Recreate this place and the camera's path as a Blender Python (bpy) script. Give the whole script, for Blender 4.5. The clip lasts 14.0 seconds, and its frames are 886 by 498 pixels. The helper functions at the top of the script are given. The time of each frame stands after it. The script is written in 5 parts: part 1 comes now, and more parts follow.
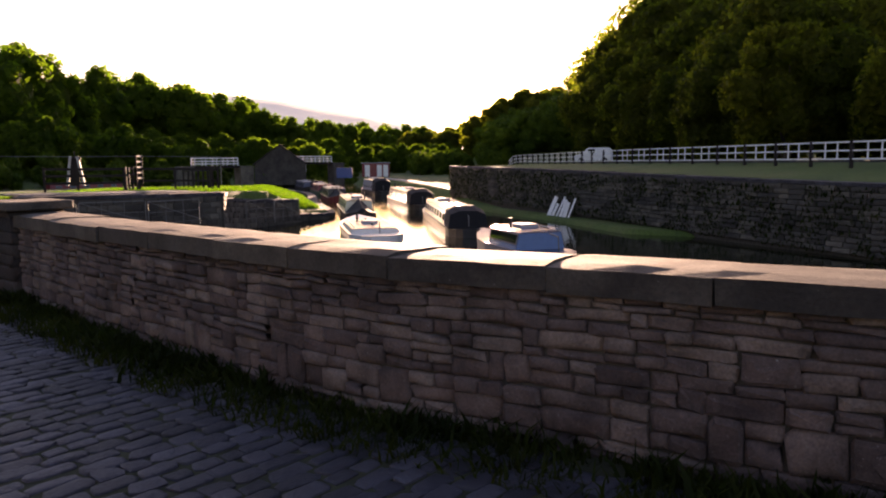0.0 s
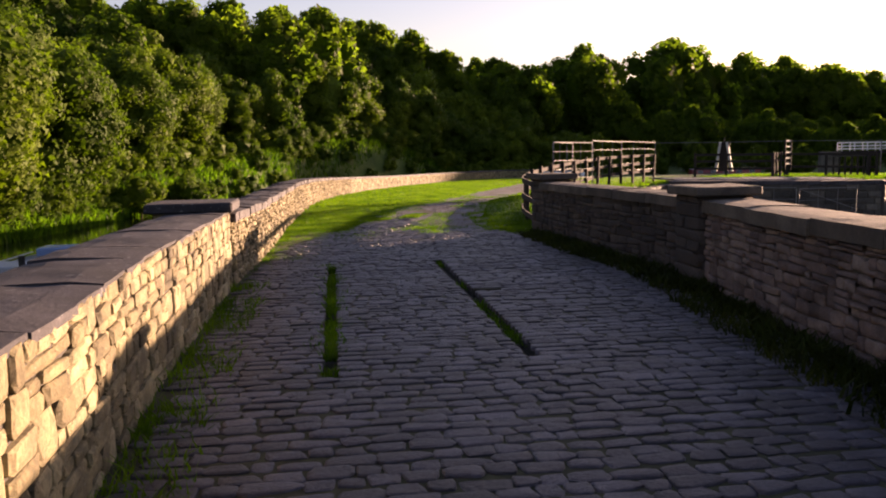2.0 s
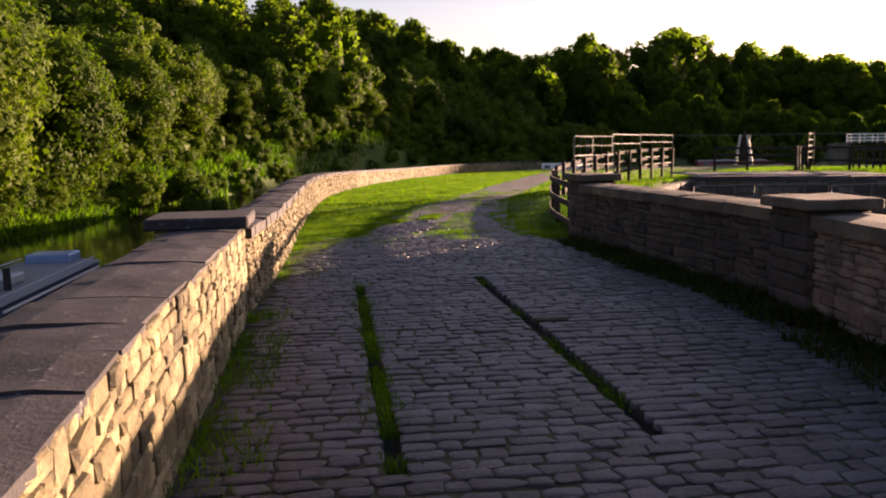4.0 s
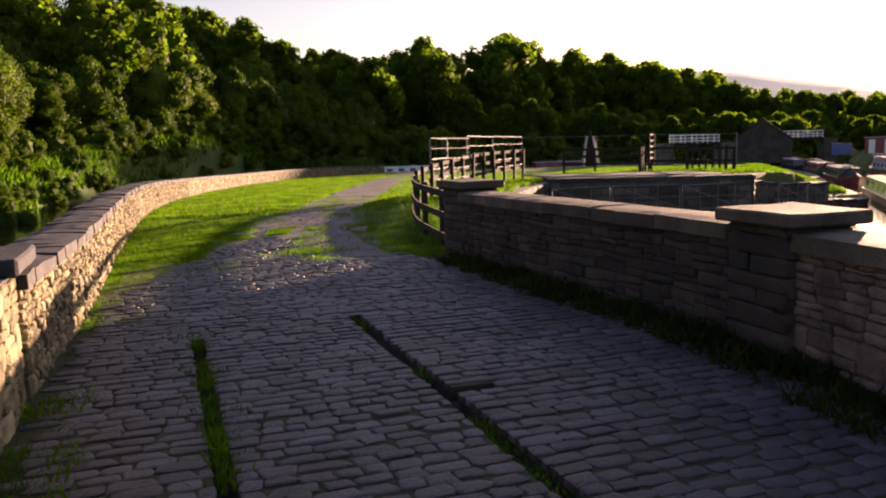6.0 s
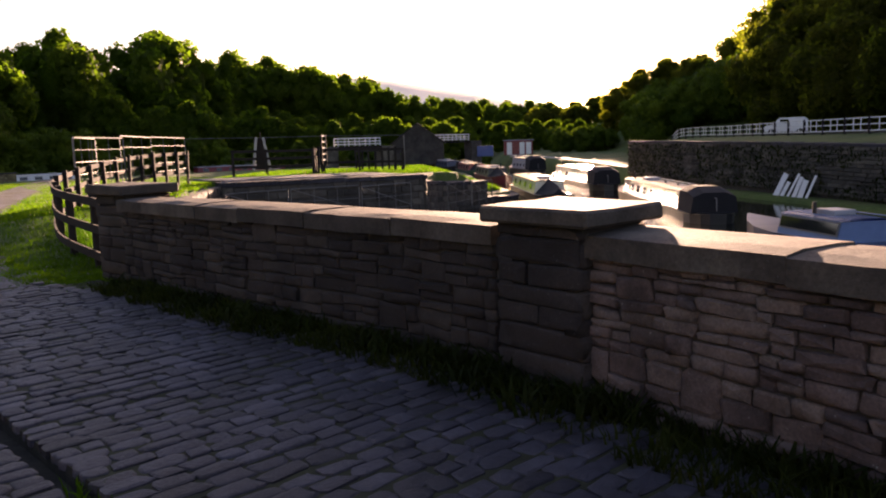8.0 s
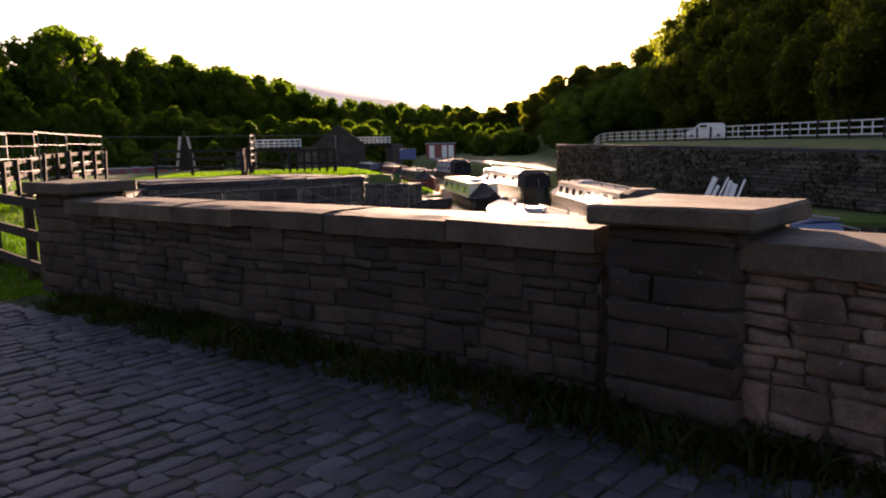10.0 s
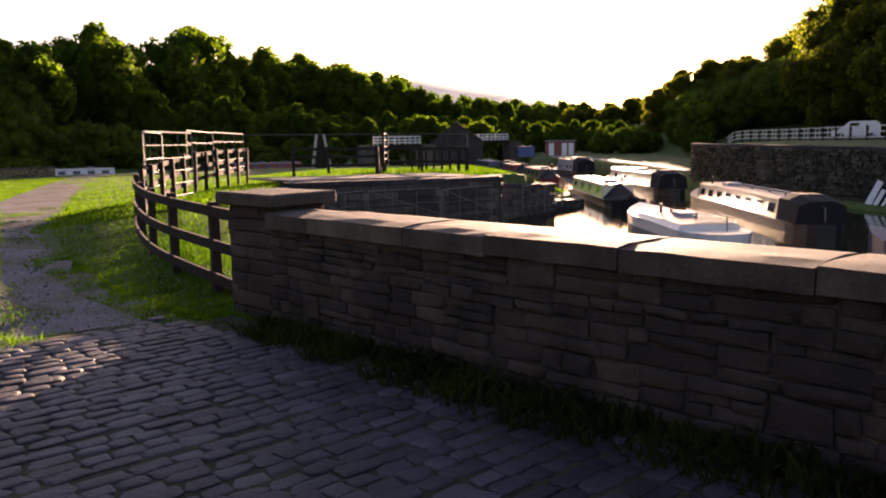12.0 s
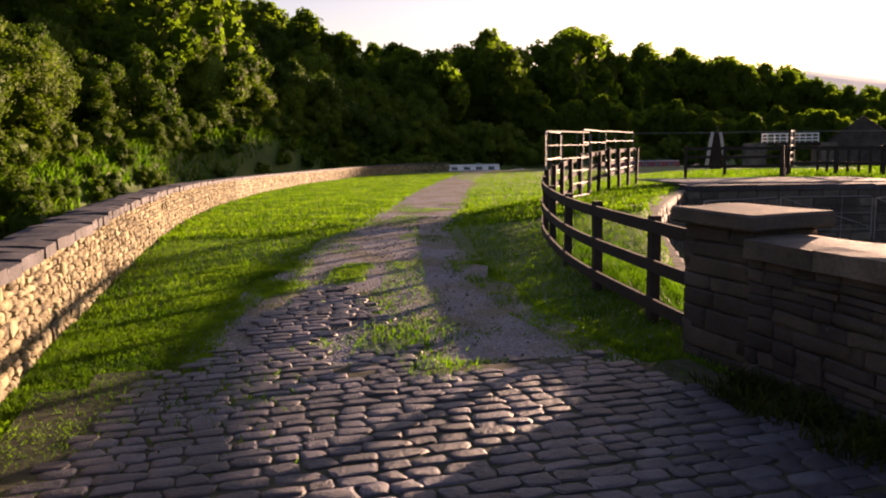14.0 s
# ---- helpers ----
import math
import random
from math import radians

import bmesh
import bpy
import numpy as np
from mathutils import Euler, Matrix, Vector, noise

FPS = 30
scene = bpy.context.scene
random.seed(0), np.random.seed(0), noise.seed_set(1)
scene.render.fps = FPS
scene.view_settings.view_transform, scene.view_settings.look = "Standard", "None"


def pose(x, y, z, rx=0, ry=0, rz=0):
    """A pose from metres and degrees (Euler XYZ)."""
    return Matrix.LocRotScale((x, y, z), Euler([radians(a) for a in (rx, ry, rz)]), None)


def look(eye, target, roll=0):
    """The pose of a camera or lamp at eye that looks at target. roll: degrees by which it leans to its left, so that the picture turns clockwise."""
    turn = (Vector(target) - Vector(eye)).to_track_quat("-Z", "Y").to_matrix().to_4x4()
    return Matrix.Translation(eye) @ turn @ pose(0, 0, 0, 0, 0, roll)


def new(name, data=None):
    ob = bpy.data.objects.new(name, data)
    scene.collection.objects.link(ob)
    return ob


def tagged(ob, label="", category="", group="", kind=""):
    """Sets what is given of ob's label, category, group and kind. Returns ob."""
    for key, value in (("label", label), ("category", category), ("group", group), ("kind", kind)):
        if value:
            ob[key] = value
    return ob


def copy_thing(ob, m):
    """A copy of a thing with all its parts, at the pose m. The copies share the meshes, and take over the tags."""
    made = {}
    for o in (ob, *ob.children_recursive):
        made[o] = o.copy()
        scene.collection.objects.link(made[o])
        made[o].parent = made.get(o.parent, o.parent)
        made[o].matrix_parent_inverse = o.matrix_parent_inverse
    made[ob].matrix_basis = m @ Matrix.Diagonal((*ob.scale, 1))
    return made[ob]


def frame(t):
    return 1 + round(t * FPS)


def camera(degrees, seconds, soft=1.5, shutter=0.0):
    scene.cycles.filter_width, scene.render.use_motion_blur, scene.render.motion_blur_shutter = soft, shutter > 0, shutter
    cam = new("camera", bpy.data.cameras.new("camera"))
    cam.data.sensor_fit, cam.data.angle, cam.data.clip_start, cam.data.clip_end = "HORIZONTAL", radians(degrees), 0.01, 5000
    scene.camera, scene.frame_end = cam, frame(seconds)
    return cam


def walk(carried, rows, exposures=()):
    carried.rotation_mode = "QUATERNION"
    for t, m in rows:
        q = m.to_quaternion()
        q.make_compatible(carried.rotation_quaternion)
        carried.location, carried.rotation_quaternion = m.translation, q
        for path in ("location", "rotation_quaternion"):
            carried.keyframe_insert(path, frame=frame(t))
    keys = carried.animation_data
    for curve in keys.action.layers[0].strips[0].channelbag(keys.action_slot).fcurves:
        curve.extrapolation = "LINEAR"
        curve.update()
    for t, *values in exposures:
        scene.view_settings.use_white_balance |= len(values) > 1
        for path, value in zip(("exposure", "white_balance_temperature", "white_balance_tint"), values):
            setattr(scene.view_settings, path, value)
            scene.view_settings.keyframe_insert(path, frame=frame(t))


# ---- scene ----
cam = camera(59.2, 14.0, 2.0)
PATH = [
    (0, (1.25, -3.7, 1.59), (2.539, -2.187, 1.371), -0.6),
    (0.5, (1.164, -3.464, 1.538), (1.967, -1.645, 1.318), -0.4),
    (1, (1.12, -3.152, 1.55), (1.457, -1.193, 1.33), -0.7),
    (1.5, (1.037, -2.862, 1.551), (1.075, -0.875, 1.328), -0.9),
    (2, (0.949, -2.546, 1.571), (0.822, -0.564, 1.337), -0.9),
    (2.5, (0.83, -2.251, 1.628), (0.691, -0.271, 1.386), -1.0),
    (5, (-0.004, -0.052, 1.779), (-0.069, 1.929, 1.516), -0.5),
    (5.5, (-0.057, 0.542, 1.8), (0.028, 2.523, 1.541), -1.2),
    (6, (-0.091, 1.135, 1.74), (0.19, 3.099, 1.482), -1.4),
    (6.5, (-0.193, 1.639, 1.699), (0.282, 3.564, 1.443), -1.3),
    (7, (-0.207, 2.104, 1.674), (0.478, 3.965, 1.419), -1.6),
    (7.5, (-0.067, 2.596, 1.648), (0.803, 4.378, 1.384), -1.6),
    (8, (0.152, 3.09, 1.602), (1.213, 4.764, 1.333), -1.7),
    (10.5, (-0.107, 5.036, 1.484), (1.132, 6.584, 1.219), -1.2),
    (11, (-0.11, 5.584, 1.453), (0.965, 7.25, 1.193), -1.3),
    (11.5, (-0.179, 5.896, 1.532), (0.846, 7.592, 1.268), -1.0),
    (12, (-0.359, 6.187, 1.651), (0.651, 7.892, 1.382), -0.9),
    (12.5, (-0.529, 6.469, 1.654), (0.468, 8.183, 1.39), -0.8),
    (13, (-0.651, 6.724, 1.692), (0.186, 8.521, 1.428), -0.7),
    (13.5, (-0.673, 7.113, 1.754), (-0.203, 9.039, 1.492), -1.2),
    (14, (-0.681, 7.773, 1.729), (-0.539, 9.75, 1.468), -0.9),
]
walk(cam, [(t, look(e, g, r)) for t, e, g, r in PATH], [(0, 2.25, 7200, 46), (1, 2.08, 7200, 46), (2.5, 2.02, 7300, 46), (5, 2.0, 7200, 46), (6.5, 2.0, 7300, 46), (8, 2.17, 7200, 46), (12.5, 2.14, 7200, 46), (14, 1.97, 7300, 46)])

# ---- world and light ----
SUN_AZ, SUN_EL = 42.5, 5.6
world = bpy.data.worlds.new("world")
scene.world = world
world.use_nodes = True
wn = world.node_tree
sky = wn.nodes.new("ShaderNodeTexSky")
sky.sky_type = "NISHITA"
sky.sun_disc = False
sky.sun_elevation, sky.sun_rotation = radians(SUN_EL), radians(SUN_AZ)
sky.altitude, sky.air_density, sky.dust_density, sky.ozone_density = 100, 1.0, 1.0, 1.5
wn.nodes["Background"].inputs["Strength"].default_value = 0.074
wn.links.new(sky.outputs["Color"], wn.nodes["Background"].inputs["Color"])
sd = Vector((math.sin(radians(SUN_AZ)) * math.cos(radians(SUN_EL)), math.cos(radians(SUN_AZ)) * math.cos(radians(SUN_EL)), math.sin(radians(SUN_EL))))
sun = new("sun", bpy.data.lights.new("sun", "SUN"))
sun.data.energy, sun.data.angle, sun.data.color = 5.0, radians(0.6), (1.0, 0.80, 0.50)
sun.matrix_world = look(sd * 200, (0, 0, 0))

# ---- materials ----
def nodes_of(name):
    m = bpy.data.materials.new(name)
    m.use_nodes = True
    return m, m.node_tree, m.node_tree.nodes["Principled BSDF"]


def link(nt, a, b):
    nt.links.new(a, b)


def noise_node(nt, scale, detail=4.0, rough=0.6, coord="Object"):
    tc = nt.nodes.new("ShaderNodeTexCoord")
    n = nt.nodes.new("ShaderNodeTexNoise")
    n.inputs["Scale"].default_value, n.inputs["Detail"].default_value, n.inputs["Roughness"].default_value = scale, detail, rough
    if coord == "World":
        g = nt.nodes.new("ShaderNodeNewGeometry")
        link(nt, g.outputs["Position"], n.inputs["Vector"])
    else:
        link(nt, tc.outputs[coord], n.inputs["Vector"])
    return n


def ramp(nt, fac, stops):
    r = nt.nodes.new("ShaderNodeValToRGB")
    while len(r.color_ramp.elements) < len(stops):
        r.color_ramp.elements.new(0.5)
    for e, (p, c) in zip(r.color_ramp.elements, stops):
        e.position, e.color = p, (*c, 1)
    link(nt, fac, r.inputs["Fac"])
    return r


def mix(nt, fac, a, b, mode="MIX"):
    m = nt.nodes.new("ShaderNodeMix")
    m.data_type, m.blend_type = "RGBA", mode
    if isinstance(fac, float):
        m.inputs[0].default_value = fac
    else:
        link(nt, fac, m.inputs[0])
    for s, v in ((m.inputs[6], a), (m.inputs[7], b)):
        if isinstance(v, tuple):
            s.default_value = (*v, 1)
        else:
            link(nt, v, s)
    return m.outputs[2]


def bump(nt, bsdf, height, strength, distance):
    b = nt.nodes.new("ShaderNodeBump")
    b.inputs["Strength"].default_value, b.inputs["Distance"].default_value = strength, distance
    link(nt, height, b.inputs["Height"])
    link(nt, b.outputs["Normal"], bsdf.inputs["Normal"])


def piece_random(nt):
    oi = nt.nodes.new("ShaderNodeObjectInfo")
    ge = nt.nodes.new("ShaderNodeNewGeometry")
    a = nt.nodes.new("ShaderNodeMath")
    a.operation = "ADD"
    link(nt, oi.outputs["Random"], a.inputs[0])
    link(nt, ge.outputs["Random Per Island"], a.inputs[1])
    f = nt.nodes.new("ShaderNodeMath")
    f.operation = "FRACT"
    link(nt, a.outputs[0], f.inputs[0])
    return f.outputs[0]


def rock(name, dark, mid, light, grain=60.0, stain=3.0, rough=0.85, relief=0.012, lichen=None, spread=0.64, blotch=38.0):
    """Stone whose pieces differ in tone, with coarse stains and fine grain."""
    m, nt, b = nodes_of(name)
    r = ramp(nt, piece_random(nt), [(0.0, dark), (0.5, mid), (1.0, light)])
    n1 = noise_node(nt, stain, 5, 0.65, "World")
    s = ramp(nt, n1.outputs["Fac"], [(0.35, (0.42, 0.40, 0.39)), (0.65, (1.12, 1.1, 1.04))])
    c = mix(nt, 1.0, r.outputs["Color"], s.outputs["Color"], "MULTIPLY")
    n2 = noise_node(nt, grain, 6, 0.7, "World")
    g = ramp(nt, n2.outputs["Fac"], [(0.3, (0.62, 0.62, 0.62)), (0.7, (1.25, 1.25, 1.25))])
    c = mix(nt, 1.0, c, g.outputs["Color"], "MULTIPLY")
    if lichen:
        n3 = noise_node(nt, blotch, 5, 0.7, "World")
        l = ramp(nt, n3.outputs["Fac"], [(spread, (0, 0, 0)), (spread + 0.08, (0.75, 0.75, 0.75))])
        c = mix(nt, l.outputs["Color"], c, lichen)
    link(nt, c, b.inputs["Base Color"])
    b.inputs["Roughness"].default_value = rough
    bump(nt, b, n2.outputs["Fac"], 0.7, relief)
    return m


def plain(name, color, rough=0.6, metal=0.0, var=0.18, scale=4.0, relief=0.0):
    m, nt, b = nodes_of(name)
    n = noise_node(nt, scale, 5, 0.65)
    lo, hi = tuple(c * (1 - var) for c in color), tuple(min(1, c * (1 + var)) for c in color)
    r = ramp(nt, n.outputs["Fac"], [(0.3, lo), (0.7, hi)])
    link(nt, r.outputs["Color"], b.inputs["Base Color"])
    b.inputs["Roughness"].default_value, b.inputs["Metallic"].default_value = rough, metal
    if relief:
        bump(nt, b, n.outputs["Fac"], 0.6, relief)
    return m


def leafy(name, dark, light, trans=0.35, patch=0.35):
    """Leaves: a diffuse face and light that comes through from behind."""
    m, nt, b = nodes_of(name)
    oi = nt.nodes.new("ShaderNodeObjectInfo")
    n = noise_node(nt, patch, 3, 0.6, "World")
    r = ramp(nt, n.outputs["Fac"], [(0.3, dark), (0.7, light)])
    v = ramp(nt, oi.outputs["Random"], [(0.0, (0.65, 0.75, 0.6)), (0.5, (1.0, 1.0, 1.0)), (1.0, (1.2, 1.12, 0.8))])
    c = mix(nt, 1.0, r.outputs["Color"], v.outputs["Color"], "MULTIPLY")
    n2 = noise_node(nt, 3.0, 3, 0.6, "World")
    g = ramp(nt, n2.outputs["Fac"], [(0.3, (0.6, 0.6, 0.6)), (0.7, (1.3, 1.3, 1.2))])
    c = mix(nt, 1.0, c, g.outputs["Color"], "MULTIPLY")
    link(nt, c, b.inputs["Base Color"])
    b.inputs["Roughness"].default_value = 0.6
    b.inputs["Specular IOR Level"].default_value = 0.08
    t = nt.nodes.new("ShaderNodeBsdfTranslucent")
    tc = mix(nt, 1.0, c, (1.6, 1.9, 0.5), "MULTIPLY")
    link(nt, tc, t.inputs["Color"])
    ms = nt.nodes.new("ShaderNodeMixShader")
    ms.inputs[0].default_value = trans
    link(nt, b.outputs[0], ms.inputs[1])
    link(nt, t.outputs[0], ms.inputs[2])
    link(nt, ms.outputs[0], nt.nodes["Material Output"].inputs["Surface"])
    return m


M_RUBBLE = rock("rubble_stone", (0.105, 0.072, 0.070), (0.170, 0.120, 0.112), (0.24, 0.180, 0.158), lichen=(0.34, 0.33, 0.31))
M_SAND = rock("sandstone", (0.15, 0.122, 0.066), (0.28, 0.235, 0.128), (0.40, 0.345, 0.205), grain=42, stain=4.0, relief=0.02, lichen=(0.42, 0.40, 0.36))
M_COPING = rock("coping_stone", (0.030, 0.029, 0.040), (0.044, 0.042, 0.056), (0.070, 0.066, 0.080), grain=40, stain=2.6, rough=0.8, lichen=(0.21, 0.21, 0.22), spread=0.60, blotch=17.0)
M_GRITCOPE = rock("gritstone_coping", (0.062, 0.052, 0.046), (0.092, 0.077, 0.066), (0.135, 0.115, 0.097), grain=40, stain=2.6, rough=0.8, lichen=(0.24, 0.23, 0.22), spread=0.66)
M_MORTAR = plain("wall_core", (0.07, 0.06, 0.05), 0.95, var=0.4, scale=8, relief=0.02)
M_SETT = rock("sett_stone", (0.029, 0.028, 0.043), (0.051, 0.050, 0.074), (0.096, 0.092, 0.124), grain=34, stain=1.6, rough=0.5, relief=0.03, lichen=(0.16, 0.16, 0.18), spread=0.66)
# gritstone darkened so that the right side's deep shade is in its colour
M_GRIT = rock("shade_dark_gritstone", (0.030, 0.023, 0.023), (0.048, 0.038, 0.036), (0.080, 0.064, 0.056), grain=45, stain=2.0, lichen=(0.20, 0.19, 0.19))
M_RUT = plain("wet_earth", (0.028, 0.025, 0.016), 0.9, var=0.4, scale=8, relief=0.02)
M_BED = plain("sett_bed", (0.034, 0.036, 0.014), 0.95, var=0.5, scale=6, relief=0.02)
M_BARK = plain("bark", (0.09, 0.07, 0.05), 0.9, var=0.4, scale=9, relief=0.03)
M_TIMBER = plain("dark_timber", (0.020, 0.014, 0.012), 0.95, var=0.35, scale=12, relief=0.006)
M_GALV = plain("galvanised_steel", (0.20, 0.195, 0.19), 0.55, 0.6, var=0.12, scale=20)
M_WHITE = plain("white_paint", (0.8, 0.8, 0.78), 0.45, var=0.06)
M_BLACK = plain("black_paint", (0.02, 0.02, 0.022), 0.35, var=0.3)
M_NAVY = plain("navy_paint", (0.02, 0.035, 0.09), 0.3, var=0.15)
M_SKYBLUE = plain("pale_blue_paint", (0.15, 0.25, 0.45), 0.25, var=0.08)
M_ROOF = plain("white_roof_paint", (0.8, 0.79, 0.76), 0.2, var=0.05)
M_BLUE = plain("blue_paint", (0.03, 0.08, 0.26), 0.35, var=0.12)
M_RED = plain("maroon_paint", (0.22, 0.03, 0.035), 0.35, var=0.15)
M_GREENP = plain("green_paint", (0.03, 0.10, 0.06), 0.35, var=0.15)
M_CREAM = plain("cream_paint", (0.66, 0.60, 0.44), 0.2, var=0.08)
M_GREYP = plain("grey_paint", (0.35, 0.37, 0.40), 0.4, var=0.1)
M_CANVAS = plain("canvas", (0.010, 0.010, 0.013), 0.9, var=0.25, scale=10, relief=0.01)
M_BRICK = plain("dark_brick", (0.16, 0.085, 0.06), 0.9, var=0.3, scale=5, relief=0.01)
M_SLATE = plain("slate", (0.10, 0.10, 0.115), 0.6, var=0.25, scale=6)
M_ASPHALT = plain("asphalt", (0.05, 0.05, 0.052), 0.9, var=0.25, scale=20, relief=0.005)
M_QUAY = plain("pale_concrete", (0.42, 0.41, 0.38), 0.8, var=0.15, scale=3)
M_CHIP = rock("stone_chips", (0.17, 0.155, 0.145), (0.24, 0.22, 0.205), (0.32, 0.30, 0.28), rough=0.9)
M_DIRTSTONE = rock("quay_stone", (0.06, 0.054, 0.048), (0.10, 0.09, 0.078), (0.16, 0.14, 0.115), grain=30, stain=0.8)
M_LEAF = leafy("leaves", (0.029, 0.063, 0.008), (0.110, 0.162, 0.016), 0.36, 0.12)
# paler and more translucent than leaves: haze and glare put into the colour
M_LEAF_FAR = leafy("haze_pale_leaves", (0.070, 0.115, 0.018), (0.145, 0.18, 0.030), 0.72, 0.06)
# yellower, more translucent copy: the low sun's glare is put into these leaves
M_LEAF_GLARE = leafy("glare_leaves", (0.080, 0.092, 0.020), (0.14, 0.135, 0.030), 0.78)
M_GRASSBLADE = leafy("grass_blades", (0.022, 0.066, 0.006), (0.110, 0.20, 0.014), 0.5, 0.9)
# darker copy of the grass: the parapet foot's shade is in its colour
M_DARKGRASS = leafy("shade_dark_weeds", (0.012, 0.021, 0.005), (0.036, 0.046, 0.011), 0.3, 1.2)


def make_glass():
    m, nt, b = nodes_of("window_glass")
    b.inputs["Base Color"].default_value = (0.02, 0.022, 0.025, 1)
    b.inputs["Roughness"].default_value, b.inputs["Specular IOR Level"].default_value = 0.05, 0.8
    return m


def make_water():
    m, nt, b = nodes_of("canal_water")
    b.inputs["Base Color"].default_value = (0.018, 0.02, 0.01, 1)
    b.inputs["Roughness"].default_value = 0.06
    b.inputs["IOR"].default_value = 1.33
    n = noise_node(nt, 1.6, 3, 0.5, "World")
    bump(nt, b, n.outputs["Fac"], 0.22, 0.05)
    return m


def make_ground():
    m, nt, b = nodes_of("meadow")
    n1 = noise_node(nt, 0.25, 5, 0.6, "World")
    n2 = noise_node(nt, 9.0, 6, 0.7, "World")
    r = ramp(nt, n1.outputs["Fac"], [(0.3, (0.04, 0.085, 0.010)), (0.55, (0.075, 0.125, 0.016)), (0.75, (0.115, 0.135, 0.03))])
    g = ramp(nt, n2.outputs["Fac"], [(0.3, (0.5, 0.55, 0.5)), (0.7, (1.35, 1.3, 1.2))])
    link(nt, mix(nt, 1.0, r.outputs["Color"], g.outputs["Color"], "MULTIPLY"), b.inputs["Base Color"])
    b.inputs["Roughness"].default_value = 0.9
    bump(nt, b, n2.outputs["Fac"], 0.9, 0.05)
    return m


def make_gravel():
    """Loose stone chips with worn mossy patches."""
    m, nt, b = nodes_of("gravel")
    n1 = noise_node(nt, 0.8, 5, 0.65, "World")
    n2 = noise_node(nt, 28.0, 5, 0.75, "World")
    v = nt.nodes.new("ShaderNodeTexVoronoi")
    v.inputs["Scale"].default_value = 32.0
    g0 = nt.nodes.new("ShaderNodeNewGeometry")
    link(nt, g0.outputs["Position"], v.inputs["Vector"])
    r = ramp(nt, n1.outputs["Fac"], [(0.40, (0.21, 0.215, 0.26)), (0.50, (0.17, 0.165, 0.18)), (0.58, (0.13, 0.12, 0.06)), (0.70, (0.085, 0.11, 0.025))])
    g = ramp(nt, n2.outputs["Fac"], [(0.3, (0.45, 0.45, 0.45)), (0.7, (1.5, 1.45, 1.4))])
    c = mix(nt, 1.0, r.outputs["Color"], g.outputs["Color"], "MULTIPLY")
    chips = ramp(nt, v.outputs["Distance"], [(0.0, (1.25, 1.25, 1.28)), (0.6, (0.5, 0.48, 0.46))])
    link(nt, mix(nt, 0.8, c, chips.outputs["Color"], "MULTIPLY"), b.inputs["Base Color"])
    b.inputs["Roughness"].default_value = 0.7
    bump(nt, b, v.outputs["Distance"], 0.9, 0.03)
    return m


M_GLASS, M_WATER, M_GROUND, M_GRAVEL = make_glass(), make_water(), make_ground(), make_gravel()

# ---- building blocks ----
def part(name, bm, material, parent=None, label="", smooth=False):
    me = bpy.data.meshes.new(name)
    bm.to_mesh(me)
    bm.free()
    me.materials.append(material)
    if smooth:
        me.polygons.foreach_set("use_smooth", [True] * len(me.polygons))
    ob = new(name, me)
    ob.parent = parent
    if label:
        tagged(ob, label)
    return ob


def piece(name, me, m, parent):
    ob = new(name, me)
    ob.parent = parent
    ob.matrix_basis = m
    return ob


def thing(name, label, category, at=None, group="", kind=""):
    ob = new(name)
    ob.empty_display_size = 0.2
    if at is not None:
        ob.matrix_basis = at
    return tagged(ob, label, category, group, kind)


def box(bm, x0, x1, y0, y1, z0, z1, m=None, bevel=0.0):
    r = bmesh.ops.create_cube(bm, size=1.0)
    vs = r["verts"]
    for v in vs:
        v.co = Vector(((x0 + x1) / 2 + v.co.x * (x1 - x0), (y0 + y1) / 2 + v.co.y * (y1 - y0), (z0 + z1) / 2 + v.co.z * (z1 - z0)))
    if bevel:
        es = list({e for v in vs for e in v.link_edges})
        r2 = bmesh.ops.bevel(bm, geom=es, offset=bevel, segments=1, affect="EDGES")
        vs = list({v for f in r2["faces"] for v in f.verts} | {v for v in vs if v.is_valid})
    if m is not None:
        bmesh.ops.transform(bm, matrix=m, verts=[v for v in vs if v.is_valid])
    return vs


def a_box(x0, x1, y0, y1, z0, z1, bevel=0.0, m=None):
    bm = bmesh.new()
    box(bm, x0, x1, y0, y1, z0, z1, m, bevel)
    return bm


def tube(bm, pts, radii, sides=8):
    """A tube along points, closed at its ends."""
    rings = []
    pts = [Vector(p) for p in pts]
    for i, p in enumerate(pts):
        d = (pts[min(i + 1, len(pts) - 1)] - pts[max(i - 1, 0)]).normalized()
        u = d.orthogonal().normalized()
        w = d.cross(u)
        r = radii[i] if isinstance(radii, (list, tuple)) else radii
        rings.append([bm.verts.new(p + (u * math.cos(a) + w * math.sin(a)) * r) for a in (2 * math.pi * k / sides for k in range(sides))])
    for a, b in zip(rings, rings[1:]):
        for k in range(sides):
            bm.faces.new((a[k], a[(k + 1) % sides], b[(k + 1) % sides], b[k]))
    bm.faces.new(rings[0][::-1])
    bm.faces.new(rings[-1])


def a_tube(pts, radii, sides=8):
    bm = bmesh.new()
    tube(bm, pts, radii, sides)
    bmesh.ops.recalc_face_normals(bm, faces=bm.faces)
    return bm


